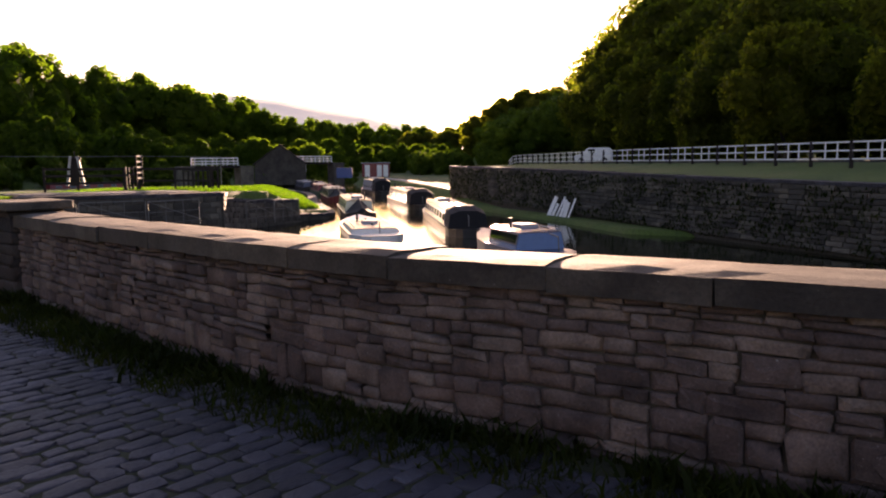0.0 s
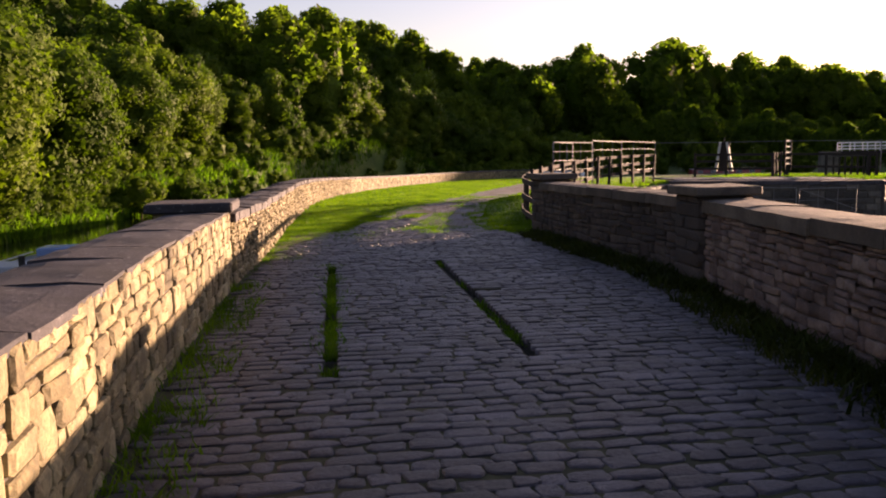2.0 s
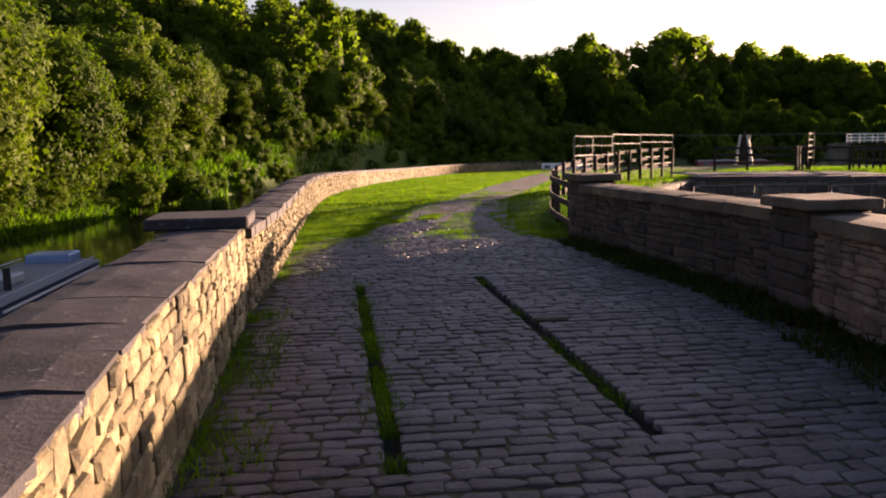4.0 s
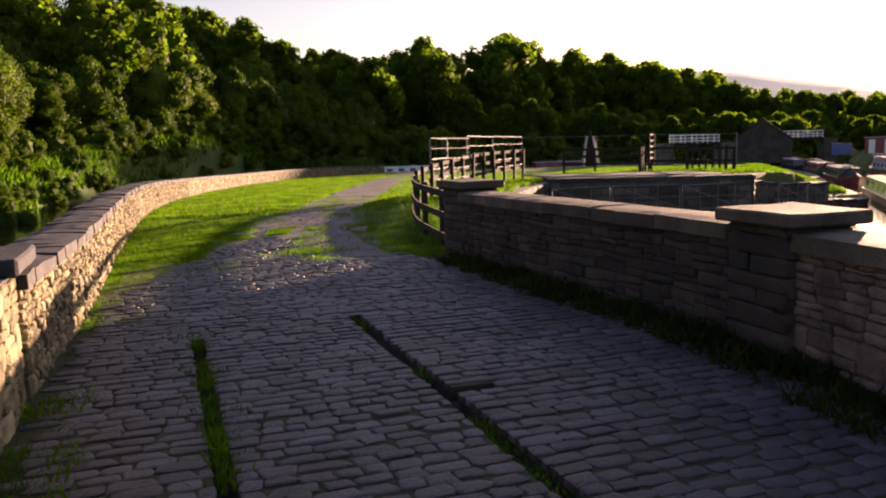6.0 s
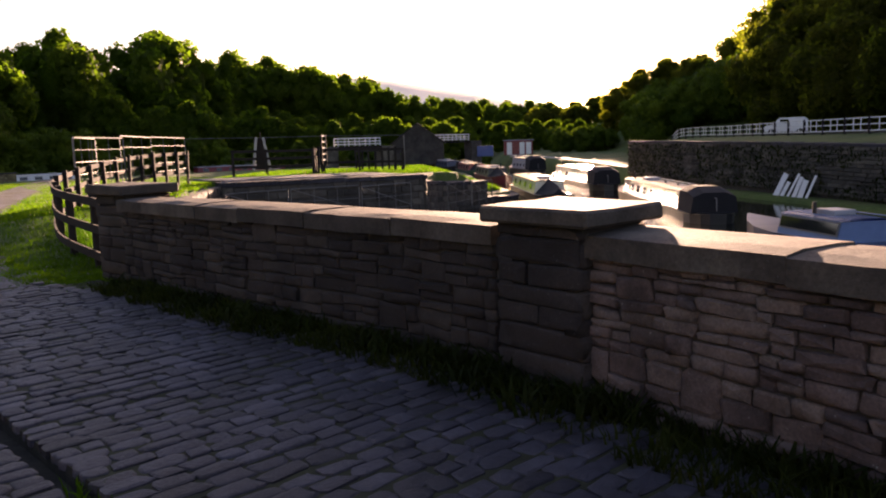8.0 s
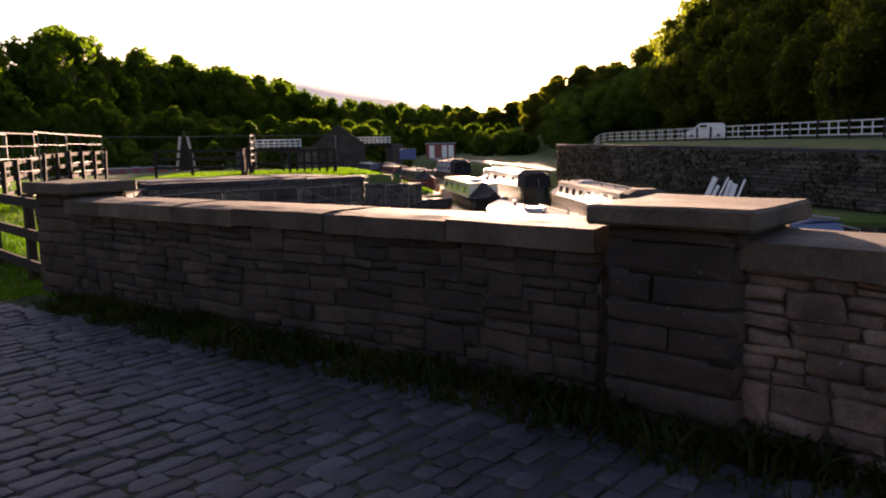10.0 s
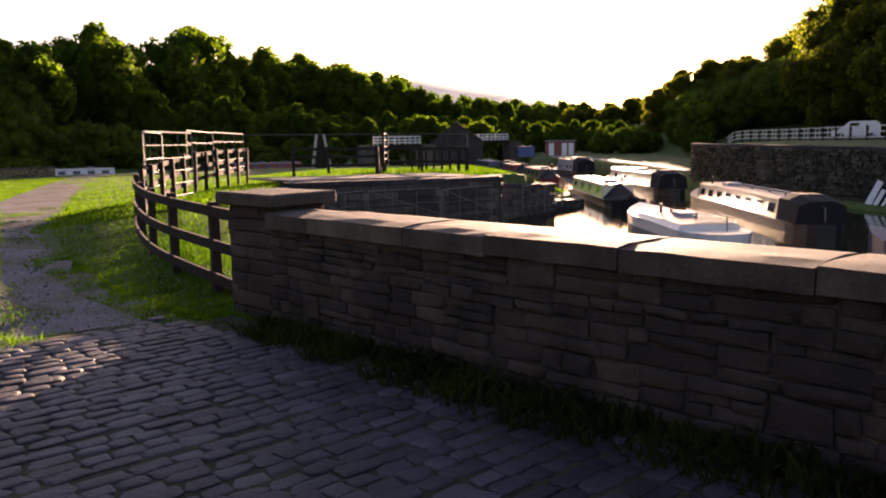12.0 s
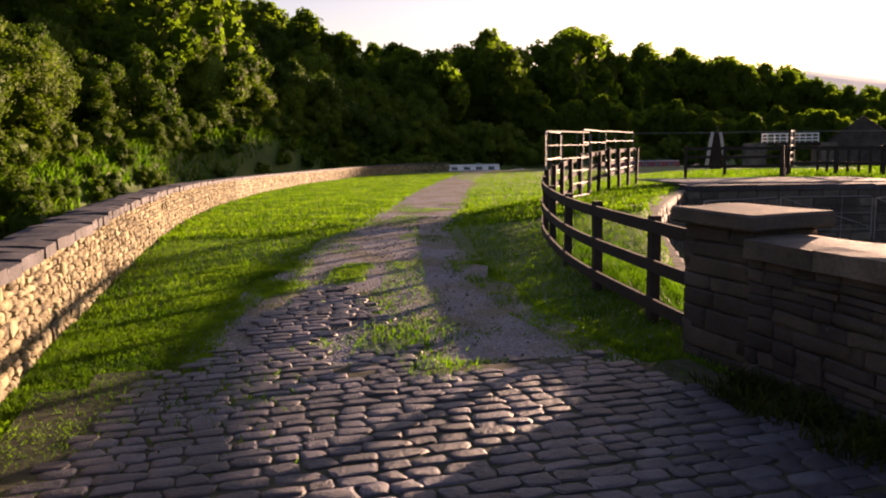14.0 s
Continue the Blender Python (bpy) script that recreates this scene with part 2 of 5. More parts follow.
class Line:
    """A smooth plan line through points; place(s) gives x, y and the heading's angle at s metres along it."""

    def __init__(self, pts):
        p = [Vector((*q, 0)) if len(q) == 2 else Vector(q) for q in pts]
        p = [2 * p[0] - p[1]] + p + [2 * p[-1] - p[-2]]
        dense = []
        for i in range(1, len(p) - 2):
            for k in range(12):
                t = k / 12
                a, b, c, d = p[i - 1], p[i], p[i + 1], p[i + 2]
                dense.append(0.5 * (2 * b + (c - a) * t + (2 * a - 5 * b + 4 * c - d) * t * t + (3 * b - a - 3 * c + d) * t ** 3))
        dense.append(p[-2])
        self.d = np.array([tuple(v) for v in dense])
        self.s = np.concatenate([[0], np.cumsum(np.hypot(*np.diff(self.d[:, :2], axis=0).T))])
        self.length = float(self.s[-1])

    def at(self, s):
        return tuple(float(np.interp(s, self.s, self.d[:, k])) for k in range(3))

    def angle(self, s):
        a, b = self.at(max(0, s - 0.15)), self.at(min(self.length, s + 0.15))
        return math.degrees(math.atan2(b[1] - a[1], b[0] - a[0]))

    def spot(self, s, off=0.0, z=0.0):
        """Pose with x along the line and y to its left, moved off metres to the left."""
        x, y, h = self.at(s)
        a = radians(self.angle(s))
        return pose(x - math.sin(a) * off, y + math.cos(a) * off, h + z, 0, 0, math.degrees(a))


def ribbon(line, off0, off1, z0, z1, step=0.4, s0=0.0, s1=None):
    """A solid that follows a line, between two offsets and two heights."""
    bm = bmesh.new()
    s1 = line.length if s1 is None else s1
    n = max(2, int((s1 - s0) / step) + 1)
    rings = []
    for i in range(n):
        m = line.spot(s0 + (s1 - s0) * i / (n - 1))
        rings.append([bm.verts.new(m @ Vector((0, o, z))) for o, z in ((off0, z0), (off1, z0), (off1, z1), (off0, z1))])
    for a, b in zip(rings, rings[1:]):
        for k in range(4):
            bm.faces.new((a[k], b[k], b[(k + 1) % 4], a[(k + 1) % 4]))
    bm.faces.new(rings[0])
    bm.faces.new(rings[-1][::-1])
    bmesh.ops.recalc_face_normals(bm, faces=bm.faces)
    return bm


def pillow(name, seed, material, inset=0.12, rough=0.06, relief=0.1):
    """A unit stone, 1 x 1 x 1 about its centre, with a worn, rounded face towards -y and chipped edges."""
    rnd = random.Random(seed)
    bm = bmesh.new()
    j = lambda a: rnd.uniform(-a, a)
    back = [bm.verts.new((x, 0.5, z)) for x, z in ((-0.5, -0.5), (0.5, -0.5), (0.5, 0.5), (-0.5, 0.5))]
    edge = [bm.verts.new((x + j(rough) * 0.5, -0.33 + j(0.04), z + j(rough))) for x, z in ((-0.48, -0.48), (0.48, -0.48), (0.48, 0.48), (-0.48, 0.48))]
    face = [bm.verts.new((x + j(rough) * 0.6, -0.47 + j(relief), z + j(rough))) for x, z in ((-0.5 + inset * 0.6, -0.5 + inset), (0.0, -0.5 + inset), (0.5 - inset * 0.6, -0.5 + inset), (0.5 - inset * 0.6, 0.5 - inset), (0.0, 0.5 - inset), (-0.5 + inset * 0.6, 0.5 - inset))]
    mid = bm.verts.new((j(0.15), -0.5 + j(relief * 0.6), j(0.1)))
    for k in range(4):
        bm.faces.new((back[k], back[(k + 1) % 4], edge[(k + 1) % 4], edge[k]))
    bm.faces.new((edge[0], edge[1], face[2], face[1], face[0]))
    bm.faces.new((edge[1], edge[2], face[3], face[2]))
    bm.faces.new((edge[2], edge[3], face[5], face[4], face[3]))
    bm.faces.new((edge[3], edge[0], face[0], face[5]))
    for k in range(6):
        bm.faces.new((face[k], face[(k + 1) % 6], mid))
    bm.faces.new(back[::-1])
    bmesh.ops.recalc_face_normals(bm, faces=bm.faces)
    me = bpy.data.meshes.new(name)
    bm.to_mesh(me)
    bm.free()
    me.materials.append(material)
    return me


def worn_stone(name, seed, material, chamfer=0.2, rough=0.05, dome=0.16, smooth=True):
    """A unit stone, 1 x 1 x 1 about its centre, with an eight-sided outline and a worn, domed face towards -y."""
    rnd = random.Random(seed)
    bm = bmesh.new()
    j = lambda a: rnd.uniform(-a, a)
    c = [chamfer * rnd.uniform(0.5, 1.5) for k in range(4)]
    ring = [(-0.5 + c[0] * 0.6, -0.5), (0.5 - c[1] * 0.6, -0.5), (0.5, -0.5 + c[1]), (0.5, 0.5 - c[2]), (0.5 - c[2] * 0.6, 0.5), (-0.5 + c[3] * 0.6, 0.5), (-0.5, 0.5 - c[3]), (-0.5, -0.5 + c[0])]
    ring = [(x + j(rough) * 0.7, z + j(rough)) for x, z in ring]
    back = [bm.verts.new((x, 0.5, z)) for x, z in ring]
    edge = [bm.verts.new((x, -0.5 + dome * 1.5 + j(0.06), z)) for x, z in ring]
    face = [bm.verts.new((x * 0.80, -0.5 + dome * 0.35 + j(dome * 0.45), z * 0.74)) for x, z in ring]
    mid = bm.verts.new((j(0.15), -0.5 + j(dome * 0.4), j(0.12)))
    for k in range(8):
        n = (k + 1) % 8
        bm.faces.new((back[k], back[n], edge[n], edge[k]))
        bm.faces.new((edge[k], edge[n], face[n], face[k]))
        bm.faces.new((face[k], face[n], mid))
    bmesh.ops.recalc_face_normals(bm, faces=bm.faces)
    me = bpy.data.meshes.new(name)
    bm.to_mesh(me)
    bm.free()
    me.materials.append(material)
    me.polygons.foreach_set("use_smooth", [smooth] * len(me.polygons))
    return me


class Heap:
    """Gathers many transformed copies of unit meshes into one mesh."""

    def __init__(self):
        self.v, self.f, self.n = [], [], 0
        self.cache = {}
        self.smooth = []

    def add(self, me, m):
        if me.name not in self.cache:
            self.cache[me.name] = (np.array([tuple(v.co) for v in me.vertices]), [tuple(p.vertices) for p in me.polygons], me.polygons[0].use_smooth)
        co, fs, soft = self.cache[me.name]
        self.smooth.extend([soft] * len(fs))
        a = np.array(m)
        self.v.append(co @ a[:3, :3].T + a[:3, 3])
        self.f.extend(tuple(i + self.n for i in f) for f in fs)
        self.n += len(co)

    def build(self, name, material, parent=None, label="", category="", kind=""):
        me = bpy.data.meshes.new(name)
        me.from_pydata(np.concatenate(self.v).tolist(), [], self.f)
        me.materials.append(material)
        me.polygons.foreach_set("use_smooth", self.smooth)
        ob = new(name, me)
        ob.parent = parent
        return tagged(ob, label, category, "", kind)


def sized(m, l, d, h):
    return m @ Matrix.Diagonal((l, d, h, 1))


# ---- plan lines ----
L_NEAR = Line([(0.75, -7.0), (0.05, -3.6), (-0.72, 0.0), (-1.30, 2.3), (-1.58, 3.6), (-2.27, 6.84)])
L_FAR = Line([(-2.29, 7.0, 0), (-2.85, 10.4, 0), (-3.45, 13.5, 0), (-3.98, 16.2, 0), (-4.85, 21.0, 0), (-6.1, 29.0, -0.12), (-7.0, 38.0, -0.32), (-7.5, 52.0, -0.62), (-6.6, 68.0, -0.9), (-4.0, 82.0, -1.02), (1.5, 95.0, -1.08), (6.8, 99.0, -1.1)])
R_NEAR = Line([(7.6, -6.2), (6.2, -4.6), (5.0, -2.7), (4.42, -1.0), (4.0, 0.2), (3.78, 1.4), (3.66, 2.6), (3.52, 4.2), (3.38, 6.56)])
R_SECOND = Line([(3.30, 7.38), (3.04, 8.7), (2.55, 10.45), (1.92, 13.2)])
FENCE = Line([(2.02, 14.22, 0.04), (1.95, 14.95, 0.05), (1.80, 17.2, 0.08), (1.90, 19.3, 0.1), (2.22, 21.8, 0.15), (2.95, 24.6, 0.25), (4.2, 28.0, 0.4), (6.2, 32.5, 0.55), (9.3, 38.2, 0.62)])
PATH_MID = Line([(-0.9, 13.0, 0.0), (-0.85, 16.0, 0.0), (-0.75, 19.0, 0.0), (-0.55, 24.0, -0.02), (0.6, 33.0, -0.2), (2.2, 48.0, -0.55), (5.5, 72.0, -0.95), (10.0, 96.0, -1.1), (14, 112, -1.15)])
RET = Line([(45.0, 46.5, 0.42), (41.5, 38.0, 0.32), (38.0, 28.5, 0.18), (34.0, 18.5, 0.0), (29.5, 6.5, -0.18), (25.0, -5.0, -0.25), (20.0, -16.0, -0.3)])
WATER = -1.9

LAND = [(0.5, -7.0), (-0.2, -3.6), (-1.0, 0.0), (-1.9, 3.6), (-2.5, 7.0), (-3.75, 13.5), (-4.25, 16.2), (-5.15, 21.0), (-6.4, 29.0), (-7.3, 38.0), (-7.8, 52.0), (-6.9, 68.0), (-4.3, 82.0), (1.3, 95.5), (7.0, 100.0), (30, 103), (56, 100), (48.6, 76), (37.0, 55), (29.8, 41.2), (25.4, 38.3), (21, 36.0), (18.5, 33.6), (17.7, 32.3), (8.7, 31.6), (5.5, 25.2), (3.3, 17.5), (3.0, 14.4), (2.4, 13.4), (3.1, 10.4), (3.8, 7.0), (3.9, 4.2), (4.4, 0.2), (5.4, -2.7), (8.0, -6.4), (11.0, -13), (16, -18), (16, -60), (-30, -60), (-30, -24), (0.5, -14)]
EAST = [(45.6, 46.7), (38.75, 28.3), (34.75, 18.3), (30.25, 6.2), (25.75, -5.3), (20.75, -16.3), (16, -60), (900, -60), (900, 900), (700, 900), (160, 190), (74, 74), (52, 50)]
QUAY = [(46, 49), (39.4, 37), (35.6, 27.5), (31.6, 19.0), (32.6, 15.5), (36, 10), (36, -60), (900, -60), (900, 900), (700, 900), (80, 112), (64, 84), (52, 60)]
WEST = [(-24, -24), (-20.5, 20), (-20.8, 34), (-22.5, 57), (-18, 84), (-6, 108), (14, 121), (45, 126), (75, 128), (120, 150), (700, 900), (-900, 900), (-900, -24)]


def inside(poly, X, Y):
    """Signed distance to a polygon's edge, positive within."""
    d2 = np.full(X.shape, 1e18)
    odd = np.zeros(X.shape, bool)
    for (ax, ay), (bx, by) in zip(poly, poly[1:] + poly[:1]):
        ex, ey = bx - ax, by - ay
        t = np.clip(((X - ax) * ex + (Y - ay) * ey) / (ex * ex + ey * ey), 0, 1)
        d2 = np.minimum(d2, (X - ax - t * ex) ** 2 + (Y - ay - t * ey) ** 2)
        if ay != by:
            odd ^= ((ay > Y) != (by > Y)) & (X < ex * (Y - ay) / (by - ay) + ax)
    return np.sqrt(d2) * np.where(odd, 1, -1)


def smooth01(t):
    t = np.clip(t, 0, 1)
    return t * t * (3 - 2 * t)


CANOPY_AZ = [-180, -60, -30, -10, -5, -3.5, 2, 7, 12, 18, 24, 28, 30, 38, 41, 43, 45, 47, 52, 53.5, 56, 70, 100, 180]
CANOPY_EL = [8, 10, 9.9, 9.7, 8.2, 6.6, 6.0, 6.7, 7.5, 6.3, 5.2, 4.3, 3.4, 2.8, 2.9, 3.4, 4.6, 5.5, 6.2, 8.5, 11.0, 13.0, 9, 8]


def hill(X, Y):
    """The wooded slopes round the basin."""
    az, d = np.degrees(np.arctan2(X, Y)), np.hypot(X, Y)
    el = np.interp(az, CANOPY_AZ, CANOPY_EL)
    start = np.interp(az, [-180, -25, -8, 0, 28, 45, 52, 180], [55, 50, 75, 122, 180, 110, 95, 70])
    start = np.where((az > 6) & (az < 40), np.interp(az, [6, 12, 34, 40], [124, 180, 180, 125]), start)
    full = np.interp(az, [4, 12, 36, 44], [185, 255, 255, 185])
    top = np.tan(np.radians(el)) * full + 1.6 - 11.0 + 3.2
    top = np.where(az > 49, 10.0, np.maximum(top, 0)) * np.interp(az, [8, 14, 40, 46], [1, 0.4, 0.4, 1])
    far = smooth01((d - 300) / 500) * 0.6
    return np.maximum(top, 0) * np.clip((d - start) / (full - start), 0, 1) * (1 - far)


def ground_z(X, Y):
    X, Y = np.asarray(X, float), np.asarray(Y, float)
    base = np.full(X.shape, -3.2)
    path = np.interp(Y, [-60, 12.6, 13.3, 22, 38, 52, 75, 96, 140], [-0.12, -0.12, 0, 0, -0.32, -0.62, -1.0, -1.1, -1.15])
    isle = np.interp(X - np.interp(Y, [14, 20, 28, 40, 70, 100], [2.6, 2.6, 4.6, 9.5, 22, 40]), [-4, 0, 4, 30], [0, 0.45, 0.6, 0.3]) * smooth01((Y - 14) / 14) * smooth01((100 - Y) / 45)
    isle_ok = X > np.interp(Y, [14, 24, 40, 100], [0.6, 0.8, 3, 10])
    land = path - 0.05 + np.where(isle_ok, isle, 0)
    land = land - 0.45 * smooth01((X - np.interp(Y, [20, 38, 60, 80], [90, 19, 34, 46])) / 9)
    within = inside(LAND, X, Y)
    land = land - 1.15 * np.clip(1 - within / 4.5, 0, 1) * smooth01((X - 23) / 4) * smooth01((Y - 35) / 4) * smooth01((100 - Y) / 6)
    z = base + (land - base) * smooth01(within / 0.5 + 0.5)
    low = np.interp(Y, [-20, 36, 50, 90], [-1.7, -1.65, -0.75, -0.4])
    edge = np.interp(Y, [-16, 6.5, 18.5, 28.5, 46.5], [0.58, 0.70, 0.88, 1.05, 1.28])
    for poly, h, w in ((QUAY, low, 1.0), (EAST, edge, 0.5), (WEST, -1.35, 2.0)):
        s = inside(poly, X, Y)
        add = 0 if poly is QUAY else hill(X, Y)
        if poly is EAST:
            add = add + np.clip((s - 0.5) / 5.0, 0, 1) * (1.42 - edge)
        wide = w + 13.0 * smooth01((Y - 48) / 8) if poly is EAST else w
        z = np.maximum(z, base + (h + add - base) * smooth01(s / wide + 0.3))
    return z


def axis(lo, hi, step, reach):
    mid = list(np.arange(lo, hi, step))
    out, g, a = [], step, hi
    while a < reach:
        out.append(a)
        g *= 1.25
        a += g
    left, g, a = [], step, lo - step
    while a > -reach:
        left.append(a)
        g *= 1.25
        a -= g
    return np.array(left[::-1] + mid + out)


def build_ground():
    xs, ys = axis(-24, 62, 0.5, 3500), axis(-14, 104, 0.5, 3500)
    X, Y = np.meshgrid(xs, ys)
    Z = ground_z(X, Y)
    nx, ny = len(xs), len(ys)
    me = bpy.data.meshes.new("ground")
    idx = np.arange(nx * ny).reshape(ny, nx)
    quads = np.stack([idx[:-1, :-1], idx[:-1, 1:], idx[1:, 1:], idx[1:, :-1]], -1).reshape(-1, 4)
    me.from_pydata(np.stack([X, Y, Z], -1).reshape(-1, 3).tolist(), [], quads.tolist())
    me.materials.append(M_GROUND)
    me.polygons.foreach_set("use_smooth", [True] * len(me.polygons))
    tagged(new("ground", me), "rough green meadow and wooded slopes round the basin", "ground", "", "structure")


build_ground()
bm = bmesh.new()
vs = [bm.verts.new((x, y, WATER)) for x, y in ((-60, -70), (140, -70), (140, 180), (-60, 180))]
bm.faces.new(vs)
tagged(part("water", bm, M_WATER), "still dark canal water that mirrors sky and trees", "water", "", "structure")

# ---- road and path ----
UX, UY = math.cos(radians(11.5)), math.sin(radians(11.5))   # along a row of setts; the road runs along (-UY, UX)
OPEN = ((0.30, 0.40, 2.85, 8.65), (1.88, 2.00, 3.05, 9.0), (2.00, 2.34, 6.1, 6.25))   # wheel ruts: u from, u to, v from, v to


def road_edges(y):
    xl = np.interp(y, [-8, -3.6, 0, 2.3, 3.6, 6.45, 10.4, 14], [0.95, 0.1, -0.65, -1.2, -1.5, -2.1, -2.75, -2.6])
    xr = np.interp(y, [-8, -4.6, -2.7, -1, 0.2, 2.6, 6.2, 8.7, 10.45, 14], [8.6, 6.1, 4.9, 4.3, 3.9, 3.55, 3.3, 2.9, 2.4, 1.2])
    return xl, xr


def road_bed():
    bm = bmesh.new()
    us, vs = list(np.arange(-4, 10, 0.35)), list(np.arange(-8.6, 14.6, 0.35))
    for a, b, c, d in OPEN:
        us += [a - 0.012, a, b, b + 0.012]
        vs += [c - 0.012, c, d, d + 0.012]
    us, vs = sorted(us), sorted(vs)
    grid = {}

    def vert(k, n):
        if (k, n) not in grid:
            u, v = us[k], vs[n]
            sunk = any(a - 1e-6 <= u <= b + 1e-6 and c - 1e-6 <= v <= d + 1e-6 for a, b, c, d in OPEN)
            z = -0.085 + 0.015 * noise.noise(Vector((u * 5, v * 5, 0))) if sunk else 0.009 + 0.004 * noise.noise(Vector((u * 3, v * 3, 0))) + 0.02 * noise.noise(Vector(((UX * u - UY * v) * 0.8, (UY * u + UX * v) * 0.8, 0)))
            grid[k, n] = bm.verts.new((UX * u - UY * v, UY * u + UX * v, z))
        return grid[k, n]

    for k in range(len(us) - 1):
        for n in range(len(vs) - 1):
            u, v = (us[k] + us[k + 1]) / 2, (vs[n] + vs[n + 1]) / 2
            x, y = UX * u - UY * v, UY * u + UX * v
            xl, xr = road_edges(y)
            if -8 < y < 13.75 and xl - 0.45 < x < xr + 0.5:
                f = bm.faces.new([vert(k, n), vert(k + 1, n), vert(k + 1, n + 1), vert(k, n + 1)])
                f.material_index = int(any(a - 0.02 <= u <= b + 0.02 and c - 0.02 <= v <= d + 0.02 for a, b, c, d in OPEN))
    ob = part("road", bm, M_BED)
    ob.data.materials.append(M_RUT)
    return tagged(ob, "worn stone setts with earth and moss between them", "road", "", "structure")


def gravel_path():
    bm = bmesh.new()
    rnd = random.Random(4)
    n = 90
    rings = []
    for i in range(n):
        s = PATH_MID.length * (i / (n - 1)) ** 1.5
        m = PATH_MID.spot(s)
        y = PATH_MID.at(s)[1]
        hw = float(np.interp(y, [12, 14, 16, 19, 24, 33, 48, 110], [2.6, 2.2, 1.75, 1.4, 1.15, 1.2, 1.3, 1.4]))
        a, b = hw + rnd.uniform(-0.12, 0.12), hw + rnd.uniform(-0.12, 0.12)
        ring = []
        for k in range(7):
            o = a + (-b - a) * k / 6
            p = m @ Vector((0, o, 0))
            ring.append(bm.verts.new((p.x, p.y, float(ground_z(np.array([p.x]), np.array([p.y]))[0]) + 0.03 + 0.012 * math.sin(k * 1.9 + i * 0.7))))
        rings.append(ring)
    for a, b in zip(rings, rings[1:]):
        for k in range(6):
            bm.faces.new((a[k], a[k + 1], b[k + 1], b[k]))
    bmesh.ops.recalc_face_normals(bm, faces=bm.faces)
    tagged(part("path", bm, M_GRAVEL, None, "", True), "pale gravel path worn by wheels, with mossy patches", "path", "", "structure")


ROAD = road_bed()
gravel_path()

# ---- stone walls ----
RUBBLE = [worn_stone("stone", 10 + k, M_RUBBLE, 0.10, 0.07, 0.075, k % 2 == 0) for k in range(12)]
SANDY = [worn_stone("stone", 40 + k, M_SAND, 0.20, 0.09, 0.11, k % 2 == 0) for k in range(14)]
FLAT = [worn_stone("stone", 140 + k, M_SAND, 0.15, 0.06, 0.055, False) for k in range(14)]
ASHLAR = [worn_stone("stone", 70 + k, M_GRIT, 0.09, 0.05, 0.07, k % 2 == 0) for k in range(9)]


def rubble_wall(line, wall, kinds, side, h, length, course, depth, limit, s0=0.0, s1=None, z0=-0.06, material=None, seed=1, near=None, tall=0.25):
    """Random rubble brought to rough courses: some stones fill a course, the others lie two or three to its height."""
    rnd = random.Random(seed)
    s1 = line.length if s1 is None else s1
    near = (s0 + s1) / 2 if near is None else near
    spots, z = [], z0
    while z < h - 0.02:
        band = min(course * rnd.uniform(1.5, 2.6), h - z)
        if h - z - band < course * 0.7:
            band = h - z
        s = s0 - rnd.uniform(0, length)
        while s < s1:
            cell = length * rnd.uniform(0.7, 2.6)
            if rnd.random() < tall:
                cell = min(cell, length * rnd.uniform(0.6, 1.5))
                cuts = [0.0, 1.0]
            elif rnd.random() < 0.3 and band > course * 1.9:
                a = rnd.uniform(0.26, 0.38)
                cuts = [0.0, a, a + rnd.uniform(0.27, 0.36), 1.0]
            else:
                cuts = [0.0, rnd.uniform(0.36, 0.64), 1.0]
            for lo, hi in zip(cuts, cuts[1:]):
                p = s
                while p < s + cell - 0.01:
                    l = min(length * rnd.uniform(0.55, 1.7), s + cell - p)
                    if s + cell - p - l < length * 0.4:
                        l = s + cell - p
                    a, b = max(p, s0), min(p + l, s1)
                    if b - a > 0.04:
                        spots.append((a, b, z + band * lo, z + band * hi))
                    p += l
            s += cell
        z += band
    spots.sort(key=lambda q: abs((q[0] + q[1]) / 2 - near))
    heap = Heap()
    for k, (a, b, lo, hi) in enumerate(spots):
        face = rnd.uniform(-0.012, 0.016)
        m = line.spot((a + b) / 2, side * (face - depth / 2), (lo + hi) / 2)
        if side > 0:
            m = m @ pose(0, 0, 0, 0, 0, 180)
        m = m @ pose(0, 0, 0, rnd.uniform(-3, 3), rnd.uniform(-4, 4), rnd.uniform(-3, 3))
        m = sized(m, (b - a) - rnd.uniform(0.0, 0.012), depth, (hi - lo) - rnd.uniform(0.0, 0.012))
        if k < limit:
            piece("stone", rnd.choice(kinds), m, wall)
        else:
            heap.add(rnd.choice(kinds), m)
    if heap.n:
        heap.build("stones", material, wall, "", "", "stuff")


